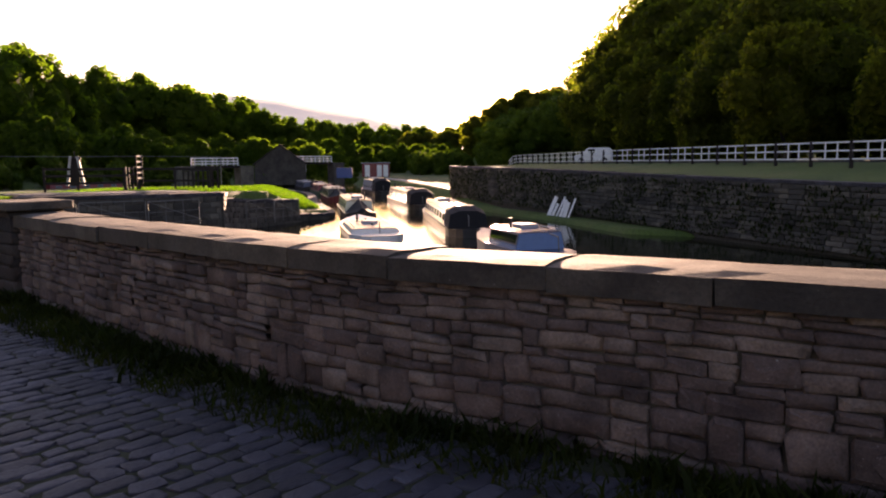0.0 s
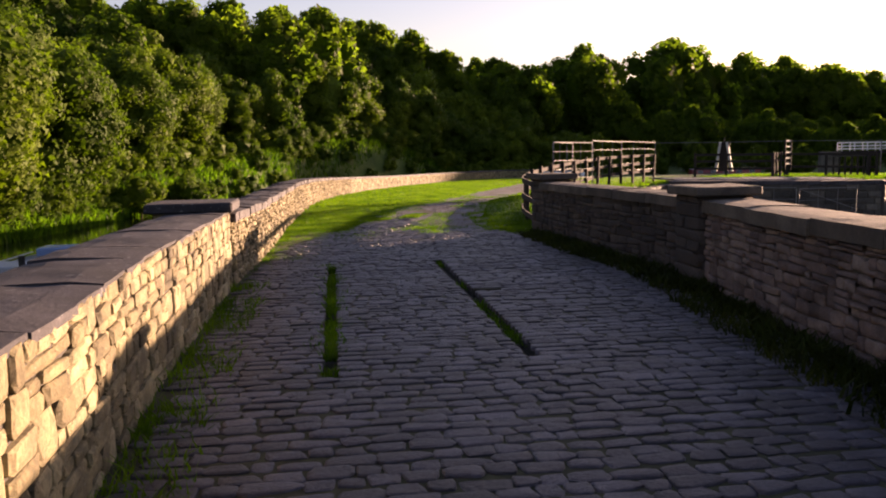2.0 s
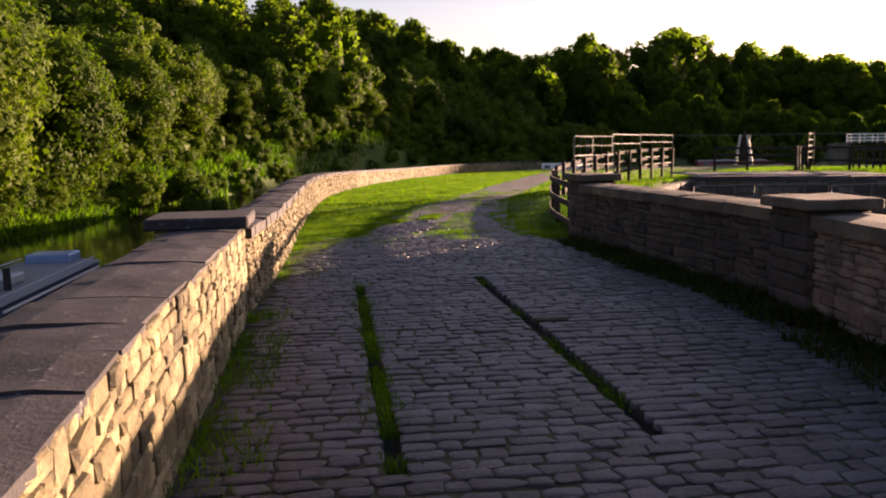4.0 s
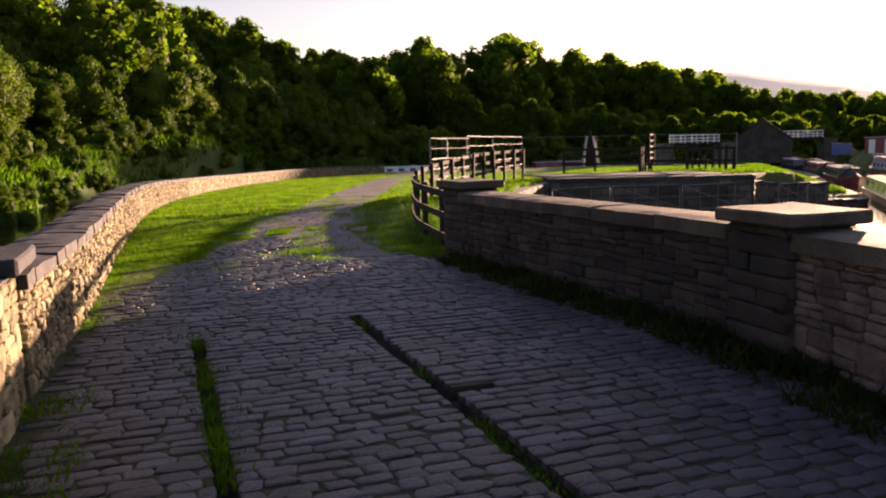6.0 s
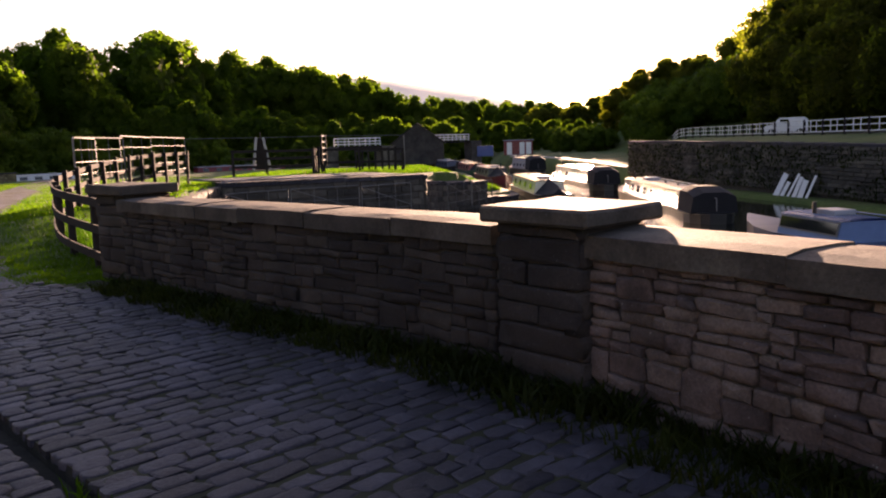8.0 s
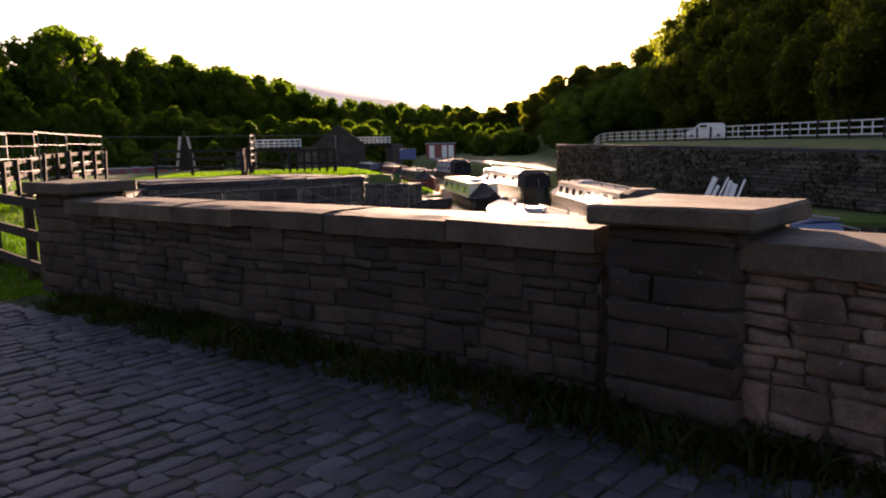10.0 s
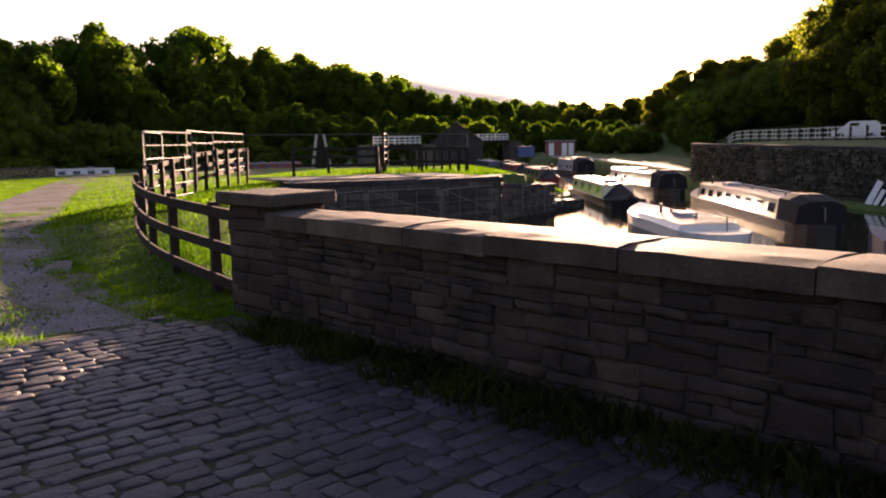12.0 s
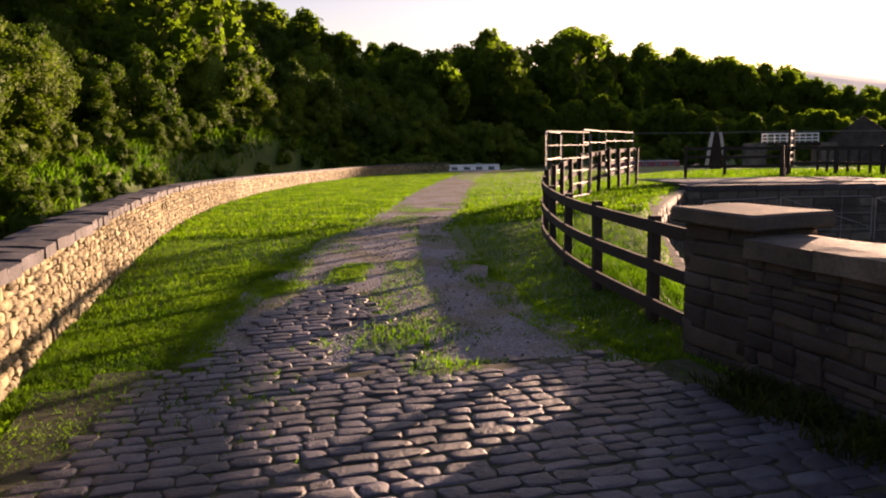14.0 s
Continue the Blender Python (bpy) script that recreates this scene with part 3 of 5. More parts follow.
def cope(line, wall, off0, off1, z, thick, length, s0=0.0, s1=None, seed=3, tilt=1.0, stone=None):
    """Flat coping slabs, end to end along the top of a wall."""
    rnd = random.Random(seed)
    s, s1 = s0, line.length if s1 is None else s1
    while s < s1 - 0.1:
        l = min(length * rnd.uniform(0.75, 1.3), s1 - s)
        if s1 - s - l < length * 0.4:
            l = s1 - s
        m = line.spot(s + l / 2, (off0 + off1) / 2, z + thick / 2 + rnd.uniform(-0.008, 0.008)) @ pose(0, 0, 0, rnd.uniform(-tilt, tilt), rnd.uniform(-tilt, tilt) * 0.6, rnd.uniform(-tilt, tilt) * 0.6)
        bm = bmesh.new()
        w = abs(off1 - off0) + rnd.uniform(-0.02, 0.03)
        box(bm, -l / 2 + 0.006, l / 2 - 0.006, -w / 2, w / 2, -thick / 2, thick / 2)
        bmesh.ops.subdivide_edges(bm, edges=bm.edges, cuts=3, use_grid_fill=True)
        for v in bm.verts:
            q = v.co * 3.1 + Vector((s * 7, seed, 0))
            v.co += Vector((noise.noise(q), noise.noise(q + Vector((9, 0, 0))), noise.noise(q + Vector((0, 9, 0))))) * 0.011
            ex, ez = min(1, max(0, (abs(v.co.y) - w / 2 + 0.03) / 0.03)), min(1, max(0, (v.co.z - thick / 2 + 0.02) / 0.02))
            v.co.z -= 0.016 * ex * ez
        bmesh.ops.transform(bm, matrix=m, verts=bm.verts)
        part("coping_stone", bm, stone or M_COPING, wall)
        s += l


def core(line, wall, off0, off1, z0, z1, s0=0.0, s1=None):
    part("core", ribbon(line, off0, off1, z0, z1, 0.5, s0, s1), M_MORTAR, wall)


# parapets: the face to the road lies to the right of the left lines' run, to the left of the right lines' run
wall_left = tagged(new("wall_left"), "low sandstone parapet lit by the evening sun", "wall", "", "structure")
core(L_NEAR, wall_left, 0.03, 0.62, -3.2, 0.90)
rubble_wall(L_NEAR, wall_left, FLAT, -1, 0.925, 0.22, 0.105, 0.17, 300, 4.5, None, seed=5, material=M_SAND, near=8.6)
rubble_wall(L_NEAR, wall_left, FLAT, -1, 0.925, 0.24, 0.12, 0.17, 0, 0.0, 4.5, seed=6, material=M_SAND)
cope(L_NEAR, wall_left, 0.015, 0.72, 0.90, 0.06, 0.62, seed=8, tilt=0.7)

wall_far = tagged(new("wall_far"), "long dry stone wall beside the grass", "wall", "", "structure")
core(L_FAR, wall_far, 0.06, 0.5, -3.0, 0.80)
rubble_wall(L_FAR, wall_far, SANDY, -1, 0.80, 0.135, 0.085, 0.2, 300, 0.0, 14.0, seed=15, material=M_SAND, near=4.2)
rubble_wall(L_FAR, wall_far, SANDY, -1, 0.80, 0.16, 0.095, 0.2, 0, 14.0, 36.0, seed=16, material=M_SAND)
rubble_wall(L_FAR, wall_far, SANDY, -1, 0.80, 0.32, 0.13, 0.2, 0, 36.0, None, seed=17, material=M_SAND)
cope(L_FAR, wall_far, -0.03, 0.55, 0.80, 0.12, 0.42, 0.0, 38.0, seed=18, tilt=3.0)
cope(L_FAR, wall_far, -0.03, 0.55, 0.80, 0.12, 1.6, 38.0, None, seed=19)

wall_right = tagged(new("wall_right"), "curved parapet of coursed gritstone in shade", "wall", "", "structure")
core(R_NEAR, wall_right, -0.55, -0.04, -3.2, 0.90)
rubble_wall(R_NEAR, wall_right, RUBBLE, 1, 0.90, 0.22, 0.092, 0.16, 300, 0.0, None, seed=25, material=M_RUBBLE, near=10.2, tall=0.16)
cope(R_NEAR, wall_right, -0.60, 0.04, 0.90, 0.15, 1.05, seed=28, tilt=0.5, stone=M_GRITCOPE)

wall_second = tagged(new("wall_second"), "parapet of squared blocks with a mossy foot", "wall", "", "structure")
core(R_SECOND, wall_second, -0.55, -0.04, -3.2, 0.90)
rubble_wall(R_SECOND, wall_second, ASHLAR, 1, 0.90, 0.30, 0.088, 0.16, 300, seed=35, material=M_GRIT, near=1.0, tall=0.06)
cope(R_SECOND, wall_second, -0.60, 0.04, 0.90, 0.15, 1.0, seed=38, tilt=0.5, stone=M_GRITCOPE)


def pier(name, cx, cy, ang, w, d, h, cap, kinds, label, seed):
    """A square stone pier with a thick flat cap."""
    t = tagged(new(name), label, "pier", "", "structure")
    m = pose(cx, cy, 0, 0, 0, ang)
    rnd = random.Random(seed)
    part("core", a_box(-w / 2 + 0.05, w / 2 - 0.05, -d / 2 + 0.05, d / 2 - 0.05, -3.0, h, 0, m), M_MORTAR, t)
    for side, (l, o) in enumerate(((w, d / 2), (d, w / 2), (w, d / 2), (d, w / 2))):
        z = -0.06
        while z < h - 0.01:
            ch = min(rnd.uniform(0.11, 0.19), h - z)
            if h - z - ch < 0.07:
                ch = h - z
            cuts = [-l / 2, l / 2] if rnd.random() < 0.35 else [-l / 2, rnd.uniform(-0.2, 0.2) * l, l / 2]
            for a, b in zip(cuts, cuts[1:]):
                q = m @ pose(0, 0, 0, 0, 0, 90 * side) @ pose((a + b) / 2, -o + 0.06, z + ch / 2, rnd.uniform(-1, 1), rnd.uniform(-1, 1), rnd.uniform(-1, 1))
                piece("stone", rnd.choice(kinds), sized(q, b - a - 0.012, 0.14, ch - 0.01), t)
            z += ch
    bm = bmesh.new()
    o = 0.09
    box(bm, -w / 2 - o, w / 2 + o, -d / 2 - o, d / 2 + o, h, h + cap, None, 0.018)
    bmesh.ops.subdivide_edges(bm, edges=bm.edges, cuts=2, use_grid_fill=True)
    for v in bm.verts:
        q = v.co * 4 + Vector((seed, 0, 0))
        v.co += Vector((noise.noise(q), noise.noise(q + Vector((7, 0, 0))), noise.noise(q + Vector((0, 7, 0))))) * 0.012
    bmesh.ops.transform(bm, matrix=m, verts=bm.verts)
    part("cap_stone", bm, M_COPING if name == "pier_left" else M_GRITCOPE, t, "thick flat cap stone")
    return t


pier("pier_left", -2.77, 6.98, 13, 0.84, 0.80, 0.95, 0.12, FLAT, "square stone pier with a slate-grey cap", 51)
pier("pier_middle", 3.57, 6.93, 8, 0.62, 0.72, 1.08, 0.11, ASHLAR, "square gritstone pier with a broad cap", 52)
pier("pier_end", 2.18, 13.74, 16, 0.60, 0.80, 1.08, 0.125, ASHLAR, "square gritstone pier at the parapet's end", 53)

# quay walls round the dock and the basin
DOCK_A = Line([(2.9, 14.4, 0.0), (3.3, 17.5, 0.05), (5.4, 25.0, 0.3), (8.5, 31.3, 0.42)])
DOCK_B = Line([(8.6, 31.4, 0.30), (13.0, 31.8, 0.24), (17.6, 32.1, 0.18)])
DOCK_C = Line([(17.7, 32.1, 0.18), (18.1, 32.8, 0.16), (18.5, 33.5, 0.14)])
DOCK_D = Line([(18.5, 33.6, -0.15), (21.0, 35.8, -0.4), (25.3, 38.1, -0.62)])
BANK = Line([(25.4, 38.3, -1.5), (29.8, 41.2, -1.72), (37.0, 55, -1.74), (48.6, 76, -1.74), (56, 100, -1.74)])
DOCKS = [pillow("stone", 110 + k, M_DIRTSTONE, 0.07, 0.04) for k in range(5)]
for nm, ln, top, lab in (("wall_dock_a", DOCK_A, 0.02, "old stone edge of the dry dock"), ("wall_dock_b", DOCK_B, 0.1, "dark stone dock wall in shade"), ("wall_dock_c", DOCK_C, 0.1, "sunlit stone return of the dock wall"), ("wall_dock_d", DOCK_D, 0.1, "low dark dock wall"), ("wall_bank", BANK, 0.1, "low stone edge of the moorings")):
    w = tagged(new(nm), lab, "wall", "", "structure")
    part("core", ribbon(ln, -0.05, 0.75, -3.0, top - 0.16), M_MORTAR, w)
    hp = Heap()
    rnd = random.Random(61)
    for iz in range(10):
        s = -rnd.uniform(0, 0.5)
        while s < ln.length:
            l = rnd.uniform(0.45, 0.9)
            a, b = max(0, s), min(ln.length, s + l)
            if b - a > 0.05:
                m = ln.spot((a + b) / 2, 0.03 + rnd.uniform(-0.02, 0.01), top - 0.16 - 0.28 * (iz + 0.5))
                hp.add(rnd.choice(DOCKS), sized(m, b - a - 0.015, 0.25, 0.265))
            s += l
    hp.build("stones", M_DIRTSTONE, w, "", "", "stuff")
    if nm != "wall_dock_a":
        cope(ln, w, -0.12, 0.8, top - 0.16, 0.18, 1.3, seed=63)

bm = ribbon(Line([(8.9, 32.6, 0.34), (13.0, 33.0, 0.29), (17.2, 33.2, 0.24)]), -0.4, 3.4, 0.04, 0.10)
tagged(part("pavement", bm, M_GRAVEL), "stony apron behind the dock wall", "pavement", "", "structure")
wall_road = tagged(new("wall_retaining"), "tall mossy retaining wall below the road", "wall", "", "structure")
part("core", ribbon(RET, 0.05, 0.6, -2.5, 0.80, 0.8), M_MORTAR, wall_road)
hp = Heap()
rnd = random.Random(71)
for iz in range(12):
    s = -rnd.uniform(0, 0.5)
    while s < RET.length:
        l = rnd.uniform(0.5, 1.2)
        a, b = max(0, s), min(RET.length, s + l)
        if b - a > 0.05:
            m = RET.spot((a + b) / 2, -0.02 + rnd.uniform(-0.03, 0.02), 0.80 - 0.2 * (iz + 0.5)) @ pose(0, 0, 0, 0, 0, 0)
            if 6 < s < 28 and len(wall_road.children) < 300:
                piece("stone", rnd.choice(DOCKS), sized(m, b - a - 0.02, 0.25, 0.19), wall_road)
            else:
                hp.add(rnd.choice(DOCKS), sized(m, b - a - 0.02, 0.25, 0.19))
        s += l
hp.build("stones", M_DIRTSTONE, wall_road, "", "", "stuff")
cope(RET, wall_road, -0.15, 0.65, 0.80, 0.14, 1.7, seed=73)

# ---- setts ----
SETTS = [worn_stone("sett", 200 + k, M_SETT, 0.22, 0.11, 0.10, k % 2 == 0) for k in range(14)]


def lay_setts():
    rnd = random.Random(9)
    heap, made = Heap(), 0
    ux, uy = math.cos(radians(11.5)), math.sin(radians(11.5))   # along a row
    vx, vy = -uy, ux                                             # along the road
    for r in range(-60, 140):
        v0_row = r * 0.138
        u = -4.0 + rnd.uniform(0, 0.2)
        wob = rnd.uniform(-0.012, 0.012)
        while u < 9.5:
            l = rnd.uniform(0.13, 0.29)
            v = v0_row + wob + 0.05 * noise.noise(Vector((u * 0.55, r * 0.05, 2.0))) + rnd.uniform(-0.012, 0.012)
            # the two wheel ruts and the gap beside one of them stay open
            for a, b, v0, v1 in OPEN:
                if v0 < v < v1 and u < b and u + l > a:
                    if a - u > 0.06:
                        l = a - u
                    else:
                        u = b
            x, y = ux * (u + l / 2) + vx * v, uy * (u + l / 2) + vy * v
            u += l
            worn = 13.7 + 0.25 * math.sin(x * 2.3) + rnd.uniform(-0.3, 0.3) + 3.6 * max(0.0, 1 - ((x + 1.3) / 1.0) ** 2)
            if not -7.5 < y < worn:
                continue
            xl, xr = road_edges(y)
            if not (xl + 0.05 < x < xr - 0.05) or (y > 13.6 and noise.noise(Vector((x * 1.4, y * 0.9, 6.0))) > 0.2):
                continue
            z = rnd.uniform(-0.006, 0.005) + 0.002 + 0.02 * noise.noise(Vector((x * 0.8, y * 0.8, 0)))
            z -= 0.016 * min(1.0, max(0.0, y - 13.3))
            m = pose(x, y, z - 0.003, -90 + rnd.uniform(-3.4, 3.4), 0, 11.5 + rnd.uniform(-4, 4)) @ pose(0, 0, 0, 0, rnd.uniform(-2.5, 2.5), 0)
            m = sized(m, l - 0.012, 0.05, 0.138 - 0.010 + rnd.uniform(-0.022, 0.006))
            if made < 300 and 3.0 < y < 6.5 and -1.3 < x < 2.0:
                piece("sett", rnd.choice(SETTS), m, ROAD)
                made += 1
            else:
                heap.add(rnd.choice(SETTS), m)
    heap.build("setts", M_SETT, ROAD, "", "", "stuff")


# ---- fences ----
def post_rail(line, s_posts, height, rails, name, label, group, lead=0.0):
    """Dark timber posts with flat rails nailed to them, one thing for the whole run."""
    t = thing(name, label, "fence", None, group)
    rnd = random.Random(len(s_posts))
    for s in s_posts:
        x, y, z = line.at(s)
        h = height + rnd.uniform(-0.04, 0.06)
        m = line.spot(s) @ pose(0, 0, 0, rnd.uniform(-2, 2), rnd.uniform(-2, 2), 0)
        part("post", a_box(-0.06, 0.06, -0.05, 0.05, -0.5, h, 0.008, m), M_TIMBER, t)
    for zr in rails:
        for a, b in ([(s_posts[0] - lead, s_posts[0])] if lead else []) + list(zip(s_posts, s_posts[1:])):
            bm = bmesh.new()
            n = 4
            rings = []
            for k in range(n + 1):
                m = line.spot(a - 0.06 + (b - a + 0.12) * k / n)
                rings.append([bm.verts.new(m @ Vector((0, o, zr + q))) for o, q in ((0.05, -0.06), (0.085, -0.06), (0.085, 0.06), (0.05, 0.06))])
            for p, q in zip(rings, rings[1:]):
                for k in range(4):
                    bm.faces.new((p[k], q[k], q[(k + 1) % 4], p[(k + 1) % 4]))
            bm.faces.new(rings[0])
            bm.faces.new(rings[-1][::-1])
            bmesh.ops.recalc_face_normals(bm, faces=bm.faces)
            part("rail", bm, M_TIMBER, t)
    return t


n_post = 15
post_rail(FENCE, [0.98 + (FENCE.length - 1.23) * k / n_post for k in range(n_post + 1)], 0.98, (0.12, 0.50, 0.88), "post_and_rail_fence", "dark-stained timber post and rail fence curving along the grass", "timber fences", 0.9)
F2 = Line([(11.4, 38.6, 0.62), (13.6, 38.0, 0.6), (15.05, 37.9, 0.6)])
post_rail(F2, [0.0, 1.5, F2.length], 0.95, (0.15, 0.52, 0.86), "post_and_rail_fence", "dark timber fence across the grassy island", "timber fences")
F3 = Line([(15.15, 38.0, 0.62), (15.7, 39.0, 0.62), (16.5, 40.2, 0.62)])
post_rail(F3, [0.0, 0.9, 1.7, F3.length], 0.95, (0.15, 0.52, 0.86), "post_and_rail_fence", "short dark timber fence turning away beside the dock", "timber fences")
F4 = Line([(16.7, 40.4, 0.58), (19.0, 40.0, 0.55), (21.0, 39.7, 0.5)])
post_rail(F4, [0.0, 1.9, 3.9, F4.length], 0.95, (0.2, 0.86), "post_and_rail_fence", "dark timber fence above the grass bank", "timber fences")
F5 = Line([(21.0, 39.8, 0.5), (21.6, 43.0, 0.45), (22.3, 48.0, 0.4)])
post_rail(F5, [F5.length * k / 7 for k in range(8)], 0.95, (0.2, 0.86), "post_and_rail_fence", "dark timber fence running away along the moorings", "timber fences")


def hurdle(a, b, z, h=2.0, name="steel_hurdle", label="galvanised steel hurdle panel standing in the grass", bars=5, brace=False):
    """A welded tube panel between two plan points."""
    ax, ay = a
    bx, by = b
    t = thing(name, label, "barrier", pose(ax, ay, z, 0, 0, math.degrees(math.atan2(by - ay, bx - ax))), "steel hurdles")
    l = math.hypot(bx - ax, by - ay)
    part("frame", a_tube([(0, 0, 0), (0, 0, h - 0.05), (0.05, 0, h), (l - 0.05, 0, h), (l, 0, h - 0.05), (l, 0, 0)], 0.018, 6), M_GALV, t)
    for k in range(bars):
        zz = 0.25 + (h - 0.25) * k / bars
        part("bar", a_tube([(0, 0, zz), (l, 0, zz)], 0.008, 5), M_GALV, t)
    for f in (0.33, 0.67):
        part("upright", a_tube([(l * f, 0, 0), (l * f, 0, h)], 0.010, 5), M_GALV, t)
    if brace:
        part("brace", a_tube([(0, 0.02, h), (l, 0.02, 0.3)], 0.014, 5), M_GALV, t)
    return t


hurdle((3.2, 26.4), (5.0, 29.3), 0.10, 1.95)
hurdle((3.2, 26.6), (4.2, 29.4), 0.10, 1.95)
hurdle((5.1, 30.4), (7.05, 34.9), 0.40, 1.75, bars=4)
hurdle((7.05, 34.9), (9.6, 39.8), 0.55, 1.62, bars=4)


def wire():
    t = thing("strained_wire", "thin dark wire strained between the hurdles and the winch", "wire")
    pts = [(9.6, 39.7, 2.14), (13.2, 39.95, 2.12), (16.8, 40.3, 2.14), (21.6, 40.6, 2.10)]
    part("strand", a_tube(pts, 0.012, 5), M_GALV, t)
    part("end_post", a_tube([(21.6, 40.6, 0.4), (21.6, 40.6, 2.14)], 0.03, 6), M_GALV, t)


wire()


def winch():
    """Two leaning weathered boards round a dark frame, with a spindle on top."""
    t = thing("paddle_gear", "old timber and stone winding gear with two leaning pale boards", "winding gear", pose(13.2, 39.9, 0.6, 0, 0, -20))
    part("board", a_box(-0.06, 0.06, -0.22, 0.22, 0, 1.55, 0.01, pose(-0.38, 0, 0, 0, 8, 0)), M_QUAY, t, "weathered pale board")
    part("board", a_box(-0.06, 0.06, -0.22, 0.22, 0, 1.55, 0.01, pose(0.42, 0, 0, 0, -10, 0)), M_QUAY, t, "weathered pale board")
    part("frame", a_box(-0.22, 0.22, -0.12, 0.12, 0, 1.35, 0.02), M_TIMBER, t)
    part("head", a_box(-0.3, 0.3, -0.14, 0.14, 1.32, 1.52, 0.02), M_TIMBER, t)
    part("spindle", a_tube([(0.02, 0, 1.5), (0.02, 0, 1.80)], 0.03, 8), M_BLACK, t)


winch()
# ladder-like gate of pale bars beside the dock
lg = thing("ladder_gate", "pale-topped upright timber ladder gate", "gate", pose(16.3, 39.7, 0.6, 0, 0, 52))
for o in (0.0, 0.9):
    part("stile", a_box(o - 0.04, o + 0.04, -0.04, 0.04, 0, 1.6, 0.006), M_TIMBER, lg)
for k in range(5):
    part("rung", a_box(0.0, 0.9, -0.02, 0.02, 0.3 + k * 0.3, 0.38 + k * 0.3, 0.004), M_QUAY, lg)
# low hurdles in front of the dock wall
for a, b, z in (((7.6, 27.6), (10.0, 28.4), -0.95), ((10.1, 28.4), (12.6, 28.2), -0.95), ((12.7, 28.2), (15.2, 29.0), -1.0), ((19.2, 32.6), (21.6, 34.2), -1.35), ((21.7, 34.3), (24.3, 36.2), -1.5)):
    hurdle(a, b, z, 1.15, "steel_hurdle", "low galvanised steel barrier round the dock", 2, True)


def road_rail():
    """White rails on dark posts along the road's edge."""
    t = thing("road_railing", "white-painted rails on dark posts along the road", "railing")
    line = Line([(68.0, 62.4, 0.7), (66.2, 59.6, 1.40), (58.0, 47.5, 1.42), (50.0, 36.6, 1.42), (45.0, 28.3, 1.42), (40.0, 18.5, 1.40), (35.0, 8.6, 1.38), (29.5, -3.0, 1.36), (24, -14, 1.36)])
    n = int(line.length / 2.4)
    for k in range(n + 1):
        s = line.length * k / n
        part("post", a_box(-0.07, 0.07, -0.06, 0.06, -0.4, 1.0, 0.01, line.spot(s)), M_TIMBER, t)
        if k < n:
            for f in (0.36, 0.66):
                part("baluster", a_box(-0.03, 0.03, -0.02, 0.02, 0.2, 0.92, 0.0, line.spot(s + f * line.length / n)), M_WHITE, t)
    for z in (0.2, 0.56, 0.92):
        part("rail", ribbon(line, -0.025, 0.025, z - 0.034, z + 0.034, 1.0), M_WHITE, t)


road_rail()
bm = ribbon(Line([(73.5, 67.5, 1.40), (60.0, 47.5, 1.42), (52.0, 36.0, 1.42), (47.0, 27.5, 1.42), (37.0, 7.6, 1.38), (26, -15, 1.36)]), 0, 5.0, 0.05, 0.09, 2.0)
tagged(part("road_upper", bm, M_ASPHALT), "narrow asphalt road above the retaining wall", "road", "", "structure")

# ---- boats ----
def hull_mesh(l, w, z0, z1):
    """A narrowboat's hull: parallel sides, pointed bow at +x, rounded stern."""
    bm = bmesh.new()
    prof = [(-l / 2, 0.32), (-l / 2 + 0.25, 0.62), (-l / 2 + 0.8, 0.9), (-l / 2 + 1.4, 1.0), (l / 2 - 3.2, 1.0), (l / 2 - 2.0, 0.9), (l / 2 - 1.0, 0.6), (l / 2 - 0.3, 0.22), (l / 2, 0.04)]
    rings = []
    for x, f in prof:
        rise = 0.28 * max(0, (x - l / 2 + 3.0) / 3.0) ** 1.5
        hw = w / 2 * f
        rings.append([bm.verts.new(c) for c in ((x, -hw * 0.92, z0), (x, -hw, z1 + rise), (x, hw, z1 + rise), (x, hw * 0.92, z0))])
    for a, b in zip(rings, rings[1:]):
        for k in range(4):
            bm.faces.new((a[k], b[k], b[(k + 1) % 4], a[(k + 1) % 4]))
    bm.faces.new(rings[0])
    bm.faces.new(rings[-1][::-1])
    bmesh.ops.recalc_face_normals(bm, faces=bm.faces)
    return bm


